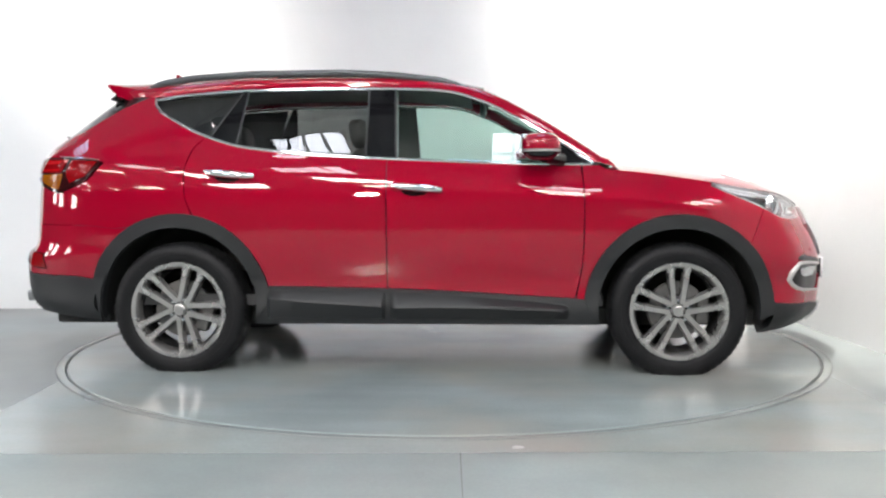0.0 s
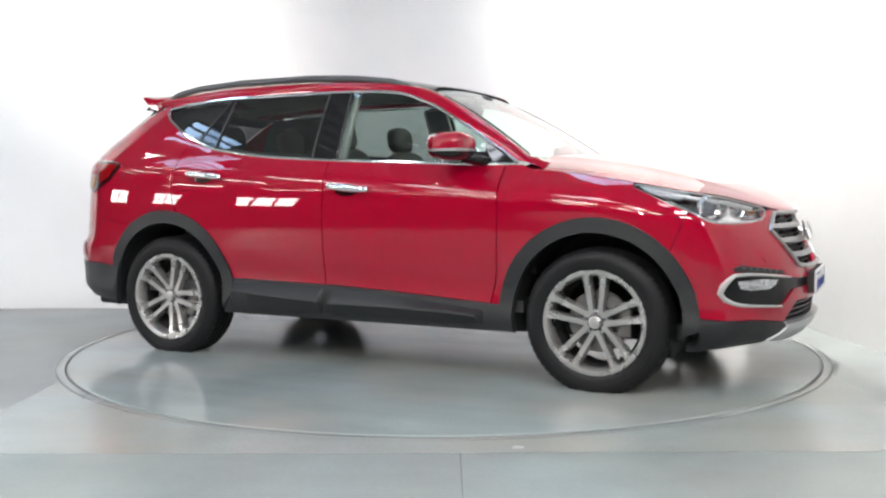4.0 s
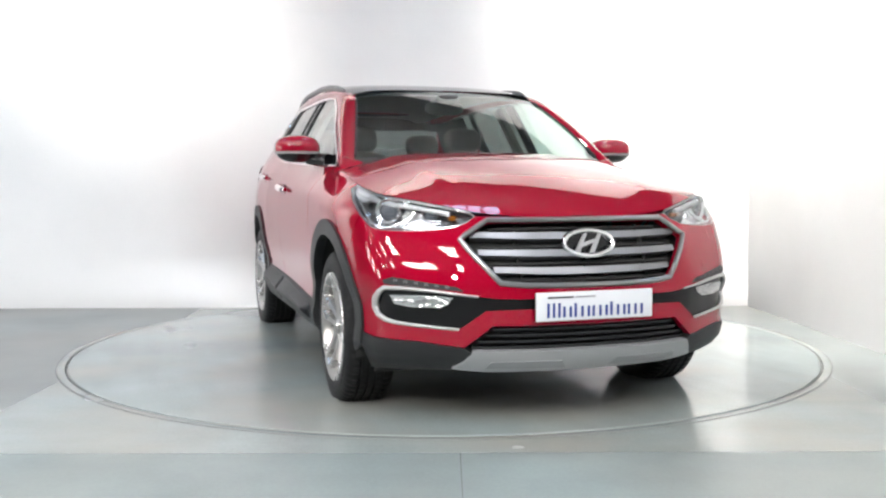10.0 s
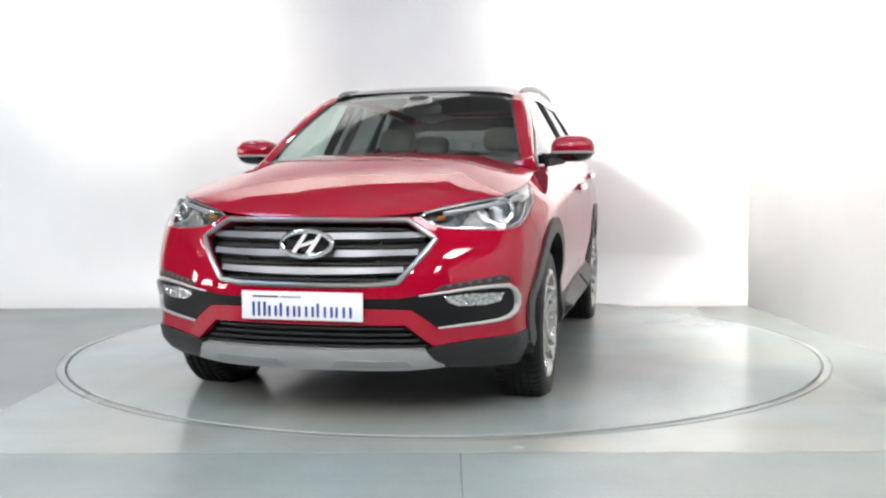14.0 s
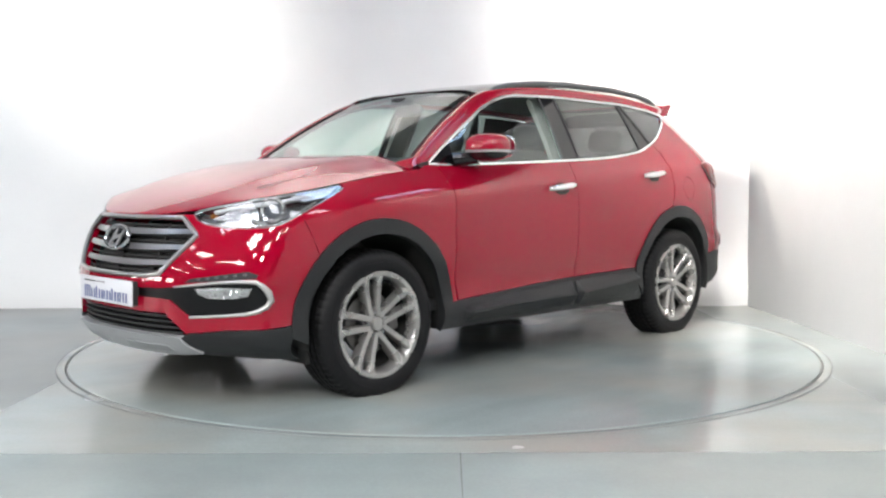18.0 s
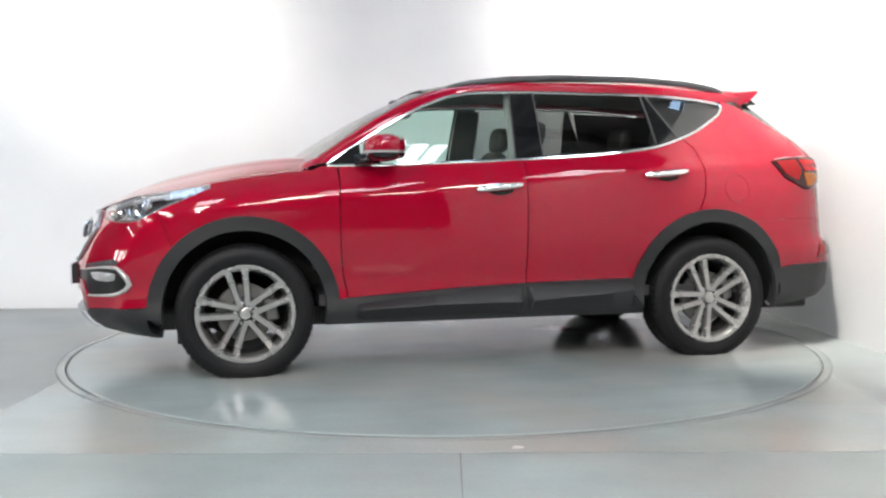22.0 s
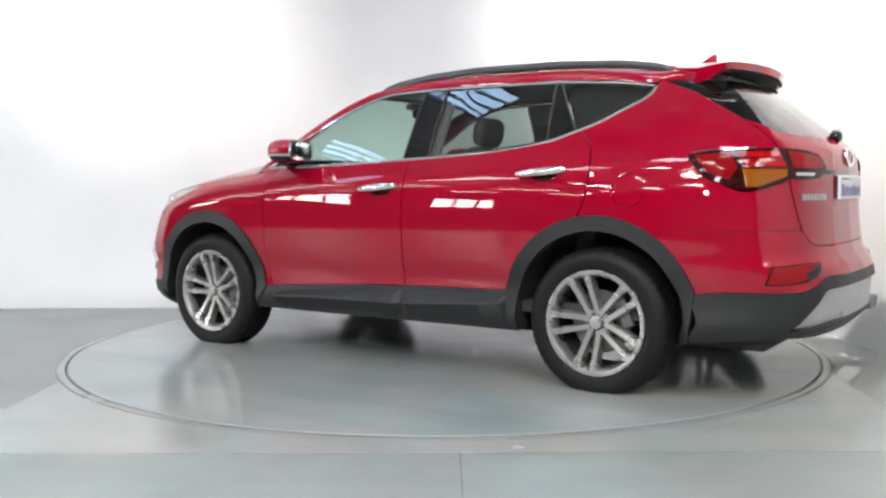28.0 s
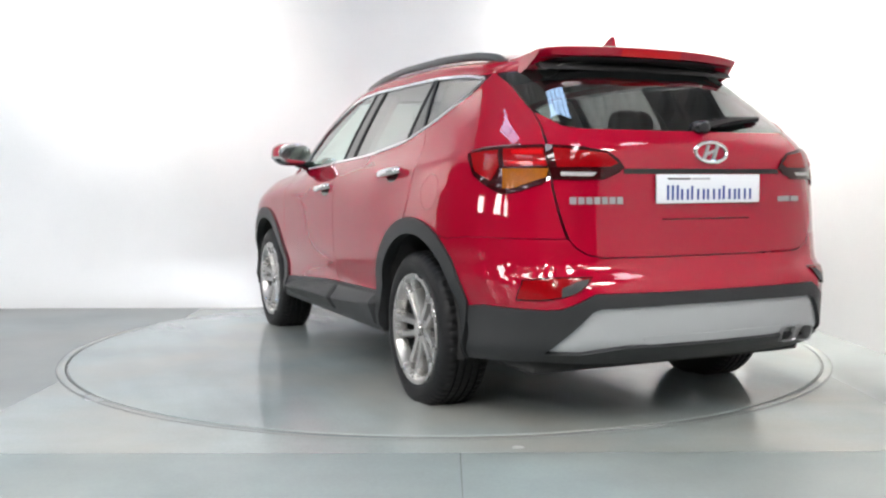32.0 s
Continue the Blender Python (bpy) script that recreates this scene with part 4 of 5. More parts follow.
def leaning_strokes(place, h, wd, lean, thick):
    """Two leaning strokes and a slanting link; place gives the point for y, z and the height above the surface."""
    out = bmesh.new()

    def block(quad):
        q = [out.verts.new(place(y, z, d)) for d in (0.0, thick) for y, z in quad]
        for f in ((0, 1, 2, 3), (4, 5, 6, 7), (0, 1, 5, 4), (1, 2, 6, 5), (2, 3, 7, 6), (3, 0, 4, 7)):
            out.faces.new([q[i] for i in f])
    t = 0.34 * wd
    for c in (-wd, wd):
        block(((c - lean - t, -h), (c - lean + t, -h), (c + lean + t * 0.7, h), (c + lean - t * 0.7, h)))
    block(((-wd + t * 0.4, -0.38 * h), (wd - t * 0.4, 0.10 * h), (wd - t * 0.4, 0.42 * h), (-wd + t * 0.4, -0.06 * h)))
    bmesh.ops.recalc_face_normals(out, faces=out.faces[:])
    return out


def build_front(car):
    low = [fx(1.812, 0.40), fx(1.86, 0.385), fy(0.84, 0.378), fy(0.70, 0.372), fy(0.53, 0.350), fy(0.425, 0.440)]
    L = [fx(1.700, 0.685), fx(1.713, 0.700), fx(1.751, 0.80), fx(1.787, 0.884)] + [on_front(p) for p in HEAD_LOW[6::-1]]
    hexa = [fy(0.405, 0.868), fy(0.525, 0.79), fy(0.39, 0.615), fy(0.30, 0.606), fy(0.15, 0.602)]
    grille_poly = fill(*(hexa + mirrored(hexa)[::-1]), n=6, closed=True)
    fog = [fy(0.25, 0.549), fy(0.40, 0.552), fy(0.49, 0.563), fy(0.67, 0.583), fy(0.79, 0.596), (0.905, 0.592), (0.940, 0.572), (0.970, 0.543), (0.985, 0.505), (0.965, 0.474), (0.925, 0.455), (0.868, 0.445), fy(0.71, 0.438), fy(0.551, 0.426), fy(0.45, 0.502), fy(0.25, 0.508)]
    bump_edge = [fx(1.80, 0.53), fx(1.815, 0.45)]
    outline = low + mirrored(low)[::-1] + mirrored(bump_edge[::-1]) + mirrored(L) + L[::-1] + bump_edge
    bumper = part("front_bumper", panel(outline, front, step=0.03, holes=[grille_poly, fog, mirrored(fog)], depth=0.032), PAINT, car)
    # grille
    grille = part("grille", panel(grille_poly, front, off=-0.07, depth=0, step=0.06), MATT, car)
    part("grille_frame", bead(grille_poly, front, 0.0115, 0.004, closed=True), SATIN, grille, "satin silver hexagonal frame")
    for z0, w in ((0.806, 0.485), (0.735, 0.462), (0.663, 0.408)):
        sl = [fy(y, z0 - 0.013 + 0.010 * (y / w) ** 2) for y in steps(-w, w, 14)] + [fy(y, z0 + 0.015 + 0.004 * (y / w) ** 2) for y in steps(w, -w, 14)]
        bm = panel(sl, front, step=0.03, off=-0.010, depth=0.05)
        for v in bm.verts:
            v.co.x -= 0.4 * max(0.0, v.co.z - z0)
        part("grille_slat", bm, SLAT, grille)
    for z0 in (0.845, 0.772, 0.70, 0.632):
        w = 0.40 if z0 > 0.84 or z0 < 0.64 else 0.44
        part("grille_inner_slat", panel([fy(y, z0 - 0.004) for y in steps(-w, w, 10)] + [fy(y, z0 + 0.004) for y in steps(w, -w, 10)], front, step=0.05, off=-0.03, depth=0.02), MATT, grille)
    for y in (-0.29, 0.0, 0.29):
        part("grille_rib", panel([fy(y - 0.005, 0.61), fy(y + 0.005, 0.61), fy(y + 0.005, 0.86), fy(y - 0.005, 0.86)], front, off=-0.035, depth=0.02), MATT, grille)
    badge = new("front_emblem")
    badge.parent = car
    ring = [(0.112 * math.cos(a), 0.052 * math.sin(a)) for a in (2 * math.pi * k / 40 for k in range(40))]
    part("emblem_ring", tube([(2.232 - 0.3 * z, y, 0.772 + z) for y, z in ring], 0.0105, 10, True), CHROME, badge, "chrome oval ring")
    part("emblem_back", lathe([(0, 0.004), (1.0, 0.0)], 40, Matrix.Translation((2.220, 0, 0.772)) @ pose(0, 0, 0, 0, -14, -90) @ Matrix.Diagonal((0.112, 1, 0.052, 1))), BLACK, badge)
    bar = leaning_strokes(lambda y, z, d: (2.226 - 0.3 * z + d, y, 0.772 + z), 0.040, 0.034, 0.024, 0.010)
    part("emblem_shape", bar, BRIGHT, badge, "leaning chrome strokes")
    # plate
    plate = new("front_plate")
    plate.parent = car
    part("plate_holder", boxes((2.255, -0.255, 0.462, 2.293, 0.255, 0.574), bevel=0.004), MATT, plate)
    part("plate_board", boxes((2.293, -0.266, 0.460, 2.301, 0.266, 0.578), bevel=0.003), PLATE, plate, "white dealer plate with blue bars")
    lettering(plate, "print_bar", BLUE, PRINT, 2.3005, -0.218, 0.220, 0.474, 0.060, 0.002)
    part("print_line", boxes((2.3005, -0.215, 0.553, 2.3025, -0.10, 0.560)), MATT, plate)
    part("print_line", boxes((2.3005, -0.09, 0.553, 2.3025, 0.0, 0.560)), GREYPRINT, plate)
    # lower grille and skid plate
    lowgr = [fy(0.422, 0.442), fy(0.53, 0.350), fy(0.50, 0.325)]
    lg = part("lower_grille", panel(lowgr + mirrored(lowgr)[::-1], front, off=-0.07, depth=0, step=0.06), MATT, car)
    for z0, w in ((0.422, 0.42), (0.396, 0.45), (0.370, 0.48), (0.345, 0.50)):
        part("lower_slat", panel([fy(y, z0 - 0.005) for y in steps(-w, w, 10)] + [fy(y, z0 + 0.004) for y in steps(w, -w, 10)], front, step=0.05, off=-0.02, depth=0.04), CLAD, lg)
    skid = [fy(0.495, 0.336), fy(0.53, 0.29), fy(0.56, 0.262), fy(0.40, 0.250)]
    sk = part("skid_plate", panel(skid + mirrored(skid)[::-1], front, off=0.014, depth=0.04), SILVER, car, "silver front skid plate")
    for sg in (1, -1):
        # recess drawn as a flat panel, its shade put into darker silver
        part("skid_recess_shade", panel(sided([fy(0.10, 0.262), fy(0.44, 0.268), fy(0.42, 0.298), fy(0.13, 0.298)], sg), front, off=0.0155, depth=0.004), SILVER_SHADE, sk)
        c = [fx(1.812, 0.397), fx(1.86, 0.382), fy(0.84, 0.375), fy(0.70, 0.369), fy(0.53, 0.347), fy(0.50, 0.325), fy(0.56, 0.250), fy(0.72, 0.236), fy(0.82, 0.228), fx(1.84, 0.222), fx(1.77, 0.222)]
        part("bumper_cladding", panel(sided(c, sg), front, off=0.004, depth=0.05), CLAD, car)
        part("air_deflector", boxes((1.66, sg * 0.66 - 0.13, 0.175, 1.70, sg * 0.66 + 0.13, 0.25), bevel=0.008), MATT, car)
        for y, z in ((0.64, 0.655), (0.30, 0.585)):
            p, q = fy(y, z), fy(y + 0.012, z + 0.0)
            disc = [(p[0] + 0.013 * math.cos(a), p[1] + 0.013 * math.sin(a)) for a in (2 * math.pi * k / 14 for k in range(14))]
            part("parking_sensor", panel(sided(disc, sg), front, off=0.0015, depth=0.004, step=0.02), PAINT, bumper)
        cover = [fy(0.735, 0.765), fy(0.80, 0.768), fy(0.80, 0.800), fy(0.735, 0.797)]
        part("washer_cover", panel(sided(cover, sg), front, off=0.0015, depth=0.004, step=0.03), PAINT, bumper)
        # fog lamp
        # near-black colour stands for the shade of a deeper recess
        fl = part("fog_lamp", panel(sided(fog, sg), front, off=-0.010, depth=0, step=0.025), VOID_SHADE, car)
        rimline = [fy(0.48, 0.561), fy(0.58, 0.573), fy(0.67, 0.584), fy(0.76, 0.591), (0.905, 0.590), (0.940, 0.570), (0.970, 0.541), (0.985, 0.505), (0.963, 0.476), (0.922, 0.457), (0.868, 0.446), fy(0.71, 0.438), fy(0.61, 0.430), fy(0.551, 0.426)]
        e = []
        for i, (s, z) in enumerate(sided(rimline, sg)):
            p = front(s, z)
            e.append(p + Vector((0.001, 0, 0)))
        part("fog_trim", tube(e, [0.004, 0.006, 0.007, 0.008, 0.010, 0.013, 0.016, 0.015, 0.012, 0.010, 0.008, 0.007, 0.006, 0.005], 12), FOGTRIM, fl, "satin chrome C-shaped trim")
        lens = [fy(0.805, 0.560), fy(0.68, 0.563), fy(0.575, 0.555), fy(0.590, 0.530), fy(0.63, 0.512), fy(0.73, 0.512), fy(0.788, 0.524)]
        part("fog_reflector", panel(sided(lens, sg), front, off=-0.006, depth=0.004), FACET, fl)
        pane(part("fog_lens", panel(sided(lens, sg), front, off=0.0, depth=0), LENS_GLASS, fl))
        led = [fy(0.53, 0.581), fy(0.56, 0.600), fy(0.66, 0.615), fy(0.79, 0.636), fy(0.825, 0.622), fy(0.82, 0.606), fy(0.67, 0.592)]
        strip = part("daylight_strip", panel(sided(led, sg), front, off=0.003, depth=0.01, step=0.03), CLAD, fl)
        for k in range(6):
            y = 0.595 + 0.037 * k
            z = 0.598 + 0.0048 * k
            part("led_lamp", panel(sided([fy(y - 0.007, z - 0.005), fy(y + 0.007, z - 0.004), fy(y + 0.007, z + 0.006), fy(y - 0.007, z + 0.005)], sg), front, off=0.006, depth=0.004), DIM_LED, strip)
        # headlight
        h = [on_front(p) for p in HEAD_LOW] + [(run(front, FRONT_A, NOSE, x=x, z=SHOULDER_Z(x) - 0.005), SHOULDER_Z(x) - 0.005) for x in steps(1.53, 2.065, 14)]
        box = panel(sided(h, sg), front, off=-0.055, depth=0, step=0.03)
        hl = part("headlight", box, HEADBOX, car)
        pane(part("headlight_lens", panel(sided(h, sg), front, off=-0.002, depth=0.0, step=0.03), LENS_GLASS, hl, "clear lens"))
        part("headlight_rim", bead(sided(h, sg), front, 0.005, -0.006, closed=True), SATIN, hl)
        brow = [(run(front, FRONT_A, NOSE, x=x, z=SHOULDER_Z(x) - 0.022), SHOULDER_Z(x) - 0.022) for x in steps(1.60, 2.03, 12)]
        part("brow_strip", bead(sided(brow, sg), front, 0.011, -0.014), BROW, hl)
        tip = [(run(front, FRONT_A, NOSE, x=x, z=SHOULDER_Z(x) - d), SHOULDER_Z(x) - d) for x, d in ((1.545, 0.008), (1.66, 0.008), (1.78, 0.010), (1.74, 0.040), (1.66, 0.040), (1.60, 0.030))]
        part("lamp_corner", panel(sided(tip, sg), front, off=-0.008, depth=0.01, step=0.03), BROW, hl, "pale grey inner corner of the headlight")
        under = [fy(0.50, 0.858), fy(0.58, 0.843), fy(0.70, 0.839), fx(1.90, 0.845), fx(1.85, 0.862), fx(1.78, 0.905), fx(1.68, 0.953)]
        part("daylight_guide", bead(sided(under, sg), front, 0.006, -0.020), CLEAR, hl)
        refl = [fy(0.70, 0.845), fy(0.735, 0.862), fy(0.71, 0.930), fy(0.675, 0.930), fy(0.60, 0.846)]
        part("lamp_reflector", panel(sided(refl, sg), front, off=-0.040, depth=0.006, step=0.03), CLEAR, hl, "bright reflector between the lamps")
        for (yy, zz), r in (((0.785, 0.904), 0.054), ((0.630, 0.884), 0.036)):
            p = front(sg * fy(yy, zz)[0], zz)
            n = Vector((0.80, sg * 0.60, 0)).normalized()
            m = Matrix.Translation(p - n * 0.042) @ n.to_track_quat("Y", "Z").to_matrix().to_4x4()
            part("lamp_bezel", lathe([(r * 0.78, 0.012), (r, 0.022), (r * 1.06, 0.012), (r * 1.1, -0.01)], 32, m), CLEAR, hl)
            part("projector_lens", lathe([(0, 0.014), (r * 0.4, 0.012), (r * 0.68, 0.006), (r * 0.8, -0.004)], 32, m), LENSBALL, hl)
        div = [fx(1.92, 0.845), fy(0.71, 0.875), fy(0.68, 0.912)]
        part("lamp_divider", bead(sided(div, sg), front, 0.010, -0.026), CLEAR, hl)
        amber = part("turn_bulb", pebble((0.018, 0.018, 0.012), front(sg * fy(0.53, 0.875)[0], 0.875) - Vector((0.03, 0, 0))), AMBER, hl)
    # hood
    def hood_sheet(x, v):
        x2 = x - 0.13 * v * v * min(1, max(0, (1.3 - x) / 0.3))
        p = hood(x2, v)
        return p
    bm = grid(hood_sheet, steps(1.03, 2.05, 36) + steps(2.05, 2.151, 12)[1:], steps(-1, 1, 80))
    bmesh.ops.recalc_face_normals(bm, faces=bm.faces[:])
    part("hood", bm, PAINT, car)
    part("cowl", grid(lambda x, v: Vector((x - 0.15 * v * v, v * 0.77, 1.125 + 0.004 - (x - 0.98) * 0.05)), steps(0.95, 1.13, 4), steps(-1, 1, 20)), MATT, car)
    pane(part("windscreen", grid(screen, steps(0, 1, 16), steps(-1, 1, 20)), CLEAR_GLASS, car, "clear green-tinted windscreen"))
    part("screen_frit", join(grid(lambda u, v: screen(u, v) - Vector((0.004, 0, 0.004)), steps(0, 0.06, 2), steps(-1, 1, 20)), grid(lambda u, v: screen(u, v) - Vector((0.004, 0, 0.004)), steps(0.93, 1, 2), steps(-1, 1, 20))), MATT, car)
    for y0, y1 in ((0.05, 0.45), (-0.44, 0.02)):
        part("wiper", tube([screen(0.045, y0 / 0.74) + Vector((0.0, 0, 0.004)), screen(0.058, (y0 + y1) / 2 / 0.74) + Vector((0.0, 0, 0.005)), screen(0.05, y1 / 0.74) + Vector((0.0, 0, 0.002))], 0.005, 6), MATT, car)


ACROSS = [math.copysign(1 - (1 - abs(v)) ** 1.7, v) for v in steps(-1, 1, 48)]


def build_top(car):
    bm = grid(roof, steps(-1.74, -0.86, 24), ACROSS)
    bmesh.ops.recalc_face_normals(bm, faces=bm.faces[:])
    part("roof", bm, PAINT, car)
    part("glass_roof", grid(roof, steps(-0.85, 0.305, 26), ACROSS), BLACK, car, "black panoramic glass roof")
    part("headlining", grid(lambda x, v: roof(x, v * 0.97) - Vector((0, 0, 0.045)), steps(-1.85, 0.22, 20), steps(-1, 1, 10)), TRIM, car)
    # spoiler
    sp = bmesh.new()
    rows = []
    for v in ACROSS:
        c = 1 - v * v
        e = abs(v) ** 9
        y = 0.556 * v
        tip = -1.865 - 0.075 * c
        rise = 0.014 - 0.010 * (1 - c) - 0.010 * e
        rows.append([sp.verts.new(p) for p in (
            (-1.60, y * 0.995, roof_z(-1.60) - roof_drop(v) - 0.003), (-1.72, y * 0.997, roof_z(-1.72) - roof_drop(v) * 0.85 + 0.005),
            (tip + 0.01, y * 0.97, 1.606 + rise), (tip, y * 0.97, 1.600 + rise), (tip + 0.012, y * 0.97, 1.566 + rise + 0.018 * e), (-1.835 - 0.03 * c + 0.045 * e, y, 1.566 - 0.040 * e),
            (-1.72, y * 0.997, 1.572 - 0.070 * e), (-1.62, y * 0.995, 1.580 - 0.045 * e))])
    for A, B in zip(rows, rows[1:]):
        for i in range(8):
            sp.faces.new((A[i], A[(i + 1) % 8], B[(i + 1) % 8], B[i]))
    sp.faces.new(rows[0]), sp.faces.new(rows[-1][::-1])
    bmesh.ops.recalc_face_normals(sp, faces=sp.faces[:])
    spoiler = part("spoiler", sp, PAINT, car)
    def underside(v, u):
        """Black lining under the spoiler, from its lip forward and down to the glass."""
        c = 1 - v * v
        lip, bend = Vector((-1.845 - 0.075 * c, 0.55 * v, 1.572 - 0.010 * (1 - c))), Vector((-1.80, 0.55 * v, 1.560))
        foot = Vector((TAIL(1.515) + 0.004 + 0.055 * v * v, 0.55 * v, 1.515))
        return lip.lerp(bend, u) if u <= 1 else bend.lerp(foot, u - 1)
    part("spoiler_underside", grid(underside, steps(-0.95, 0.95, 14), steps(0, 2, 6)), MATT, spoiler)
    part("brake_light", grid(lambda y, u: (-1.9445 + 0.075 * (y / 0.556) ** 2 + 0.012 * u, y, 1.606 - 0.030 * u), steps(-0.16, 0.16, 8), steps(0, 1, 2)), BRIGHTRED, spoiler, "red high brake light")
    fin = bmesh.new()
    prof = [(-1.44, 0.0), (-1.50, 0.018), (-1.56, 0.042), (-1.60, 0.068), (-1.625, 0.082), (-1.638, 0.080), (-1.640, 0.04), (-1.650, 0.0)]
    z0 = 1.638
    ring = [[fin.verts.new((x, s * 0.022 * (1 - h / 0.1) * (1 if 0 < i < 7 else 0.1), z0 + h - 0.006)) for i, (x, h) in enumerate(prof)] for s in (-1, 1)]
    for i in range(len(prof) - 1):
        fin.faces.new((ring[0][i], ring[0][i + 1], ring[1][i + 1], ring[1][i]))
    fin.faces.new(ring[0]), fin.faces.new(ring[1][::-1])
    bmesh.ops.recalc_face_normals(fin, faces=fin.faces[:])
    part("antenna_fin", fin, PAINT, car)


def build_back(car):
    gate_low = [by(y, z) for y, z in GATE]
    lamp_in = [by(0.673, 1.036), by(0.60, 1.034), by(0.485, 1.036), by(0.425, 1.062), by(0.40, 1.083), by(0.425, 1.118), by(0.47, 1.148), by(0.56, 1.164), by(0.667, 1.174)]
    glass_low = [by(0.0, 1.234), by(0.25, 1.235), by(0.52, 1.240), by(0.587, 1.252), by(0.618, 1.290)]
    edge = [by(y, z) for y, z in GLASS_EDGE]
    half = gate_low + lamp_in + edge[:3] + [by(0.620, 1.30)] + glass_low[:4][::-1]
    full = half + mirrored(half)[::-1]
    gate = part("tailgate", panel(full, back, step=0.03, flip=False), PAINT, car)
    g = glass_low[1:] + edge[2:]
    pane(part("rear_window", panel(g + mirrored(g)[::-1], back, step=0.04, depth=0, off=-0.003), REAR_GLASS, gate, "dark privacy glass"))
    part("window_frit", panel([by(0.5, 1.47), edge[-2], edge[-1]] + mirrored([by(0.5, 1.47), edge[-2], edge[-1]])[::-1], back, step=0.04, depth=0, off=-0.005), MATT, gate)
    # raised black strip drawn for the dark handle recess
    part("grip_recess_strip", panel([by(-0.40, 1.058), by(0.40, 1.058), by(0.40, 1.078), by(-0.40, 1.078)], back, off=0.003, depth=0.006), BLACK, gate)
    # flat dark line paints the crease's shade on the gate
    part("gate_crease_shade", panel([by(-0.22, 0.872), by(0.23, 0.872), by(0.23, 0.8765), by(-0.22, 0.8765)], back, off=0.001, depth=0), DARKLENS_AND_SHADE, gate)
    for sg in (1, -1):
        lamp = part("tail_light", panel(sided(lamp_in[:-1] + [by(0.673, 1.174)], sg), back, step=0.025, off=0.008, depth=0.02), DARKLENS_AND_SHADE, gate, "dark red tail lamp half on the tailgate")
        part("red_segment", panel(sided([by(0.655, 1.085), by(0.46, 1.085), by(0.425, 1.10), by(0.47, 1.138), by(0.655, 1.160)], sg), back, step=0.025, off=0.0105, depth=0.003), REDLENS, lamp)
        part("reversing_light", panel(sided([by(0.645, 1.050), by(0.53, 1.049), by(0.51, 1.064), by(0.645, 1.066)], sg), back, step=0.025, off=0.0105, depth=0.003), INDICATOR, lamp, "white reversing light")
        out = [by(0.678, 1.174), by(0.678, 1.040), by(0.705, 1.018), bx(-2.11, 0.993), bx(-2.06, 0.982), bx(-2.02, 0.983), bx(-1.94, 1.014), bx(-1.86, 1.053), bx(-1.780, 1.146), bx(-1.90, 1.165), bx(-2.08, 1.173)]
        ol = part("tail_light", panel(sided(out, sg), back, step=0.025, off=0.008, depth=0.02), DARKLENS_AND_SHADE, car, "dark red tail lamp with amber indicator")
        part("red_segment", panel(sided([by(0.682, 1.160), by(0.682, 1.088), bx(-2.03, 1.088), bx(-1.99, 1.158)], sg), back, step=0.025, off=0.0105, depth=0.003), REDLENS, ol)
        for lo, hi in ((1.133, 1.150), (1.096, 1.108)):
            part("light_bar", panel(sided([by(0.69, hi), by(0.69, lo), bx(-2.05, lo), bx(-2.035, hi)], sg), back, step=0.025, off=0.013, depth=0.002), BRIGHTRED, ol, "bright red light bar")
        part("chrome_edge", panel(sided([bx(-1.80, 1.1525), bx(-1.80, 1.1575), bx(-1.90, 1.170), bx(-2.06, 1.178), bx(-2.06, 1.174), bx(-1.90, 1.165)], sg), back, step=0.025, off=0.0095, depth=0.003), CHROME, ol, "thin bright upper edge")
        part("side_segment", panel(sided([bx(-1.965, 1.155), bx(-2.00, 1.09), bx(-1.97, 1.03), bx(-1.87, 1.072), bx(-1.81, 1.145)], sg), back, step=0.025, off=0.0105, depth=0.003), REDLENS, ol)
        part("indicator_segment", panel(sided([by(0.682, 1.080), by(0.69, 1.045), bx(-2.08, 1.000), bx(-2.04, 1.000), bx(-2.02, 1.08)], sg), back, step=0.025, off=0.0105, depth=0.003), AMBER, ol)
        refl = [by(0.798, 0.556), by(0.793, 0.60), by(0.782, 0.640), by(0.69, 0.652), by(0.555, 0.654), by(0.61, 0.605), by(0.67, 0.575), by(0.735, 0.559)]
        rl = part("rear_reflector", panel(sided(refl, sg), back, step=0.025, off=0.004, depth=0.01), DARKLENS_AND_SHADE, car, "dark red bumper reflector")
        mid = (sum(p[0] for p in refl) / 8, sum(p[1] for p in refl) / 8)
        part("reflector_lens", panel(sided([(mid[0] + 0.94 * (a - mid[0]), mid[1] + 0.88 * (b - mid[1])) for a, b in refl], sg), back, step=0.025, off=0.0065, depth=0.003), REDLENS, rl)
        part("reflector_vent", panel(sided([by(0.68, 0.574), by(0.675, 0.612), by(0.62, 0.636), by(0.575, 0.644), by(0.60, 0.615), by(0.63, 0.592)], sg), back, step=0.025, off=0.0085, depth=0.002), CLAD, rl)
    rb = [by(0.50, 0.722), by(0.561, 0.736), by(0.607, 0.768), by(0.628, 0.7985), bx(-2.05, 0.8005), bx(-1.85, 0.7985), bx(-1.70, 0.7835)]
    rb += [bx(x, z) for x, z in arc(WR, HUB_Z, ARCH_REAR, 121, 161, 12)] + [bx(-1.83, 0.505), bx(-1.945, 0.521), by(0.72, 0.524), by(0.68, 0.530), by(0.62, 0.558), by(0.561, 0.590)]
    part("rear_bumper", panel(rb + mirrored(rb)[::-1], back, step=0.03), PAINT, car)
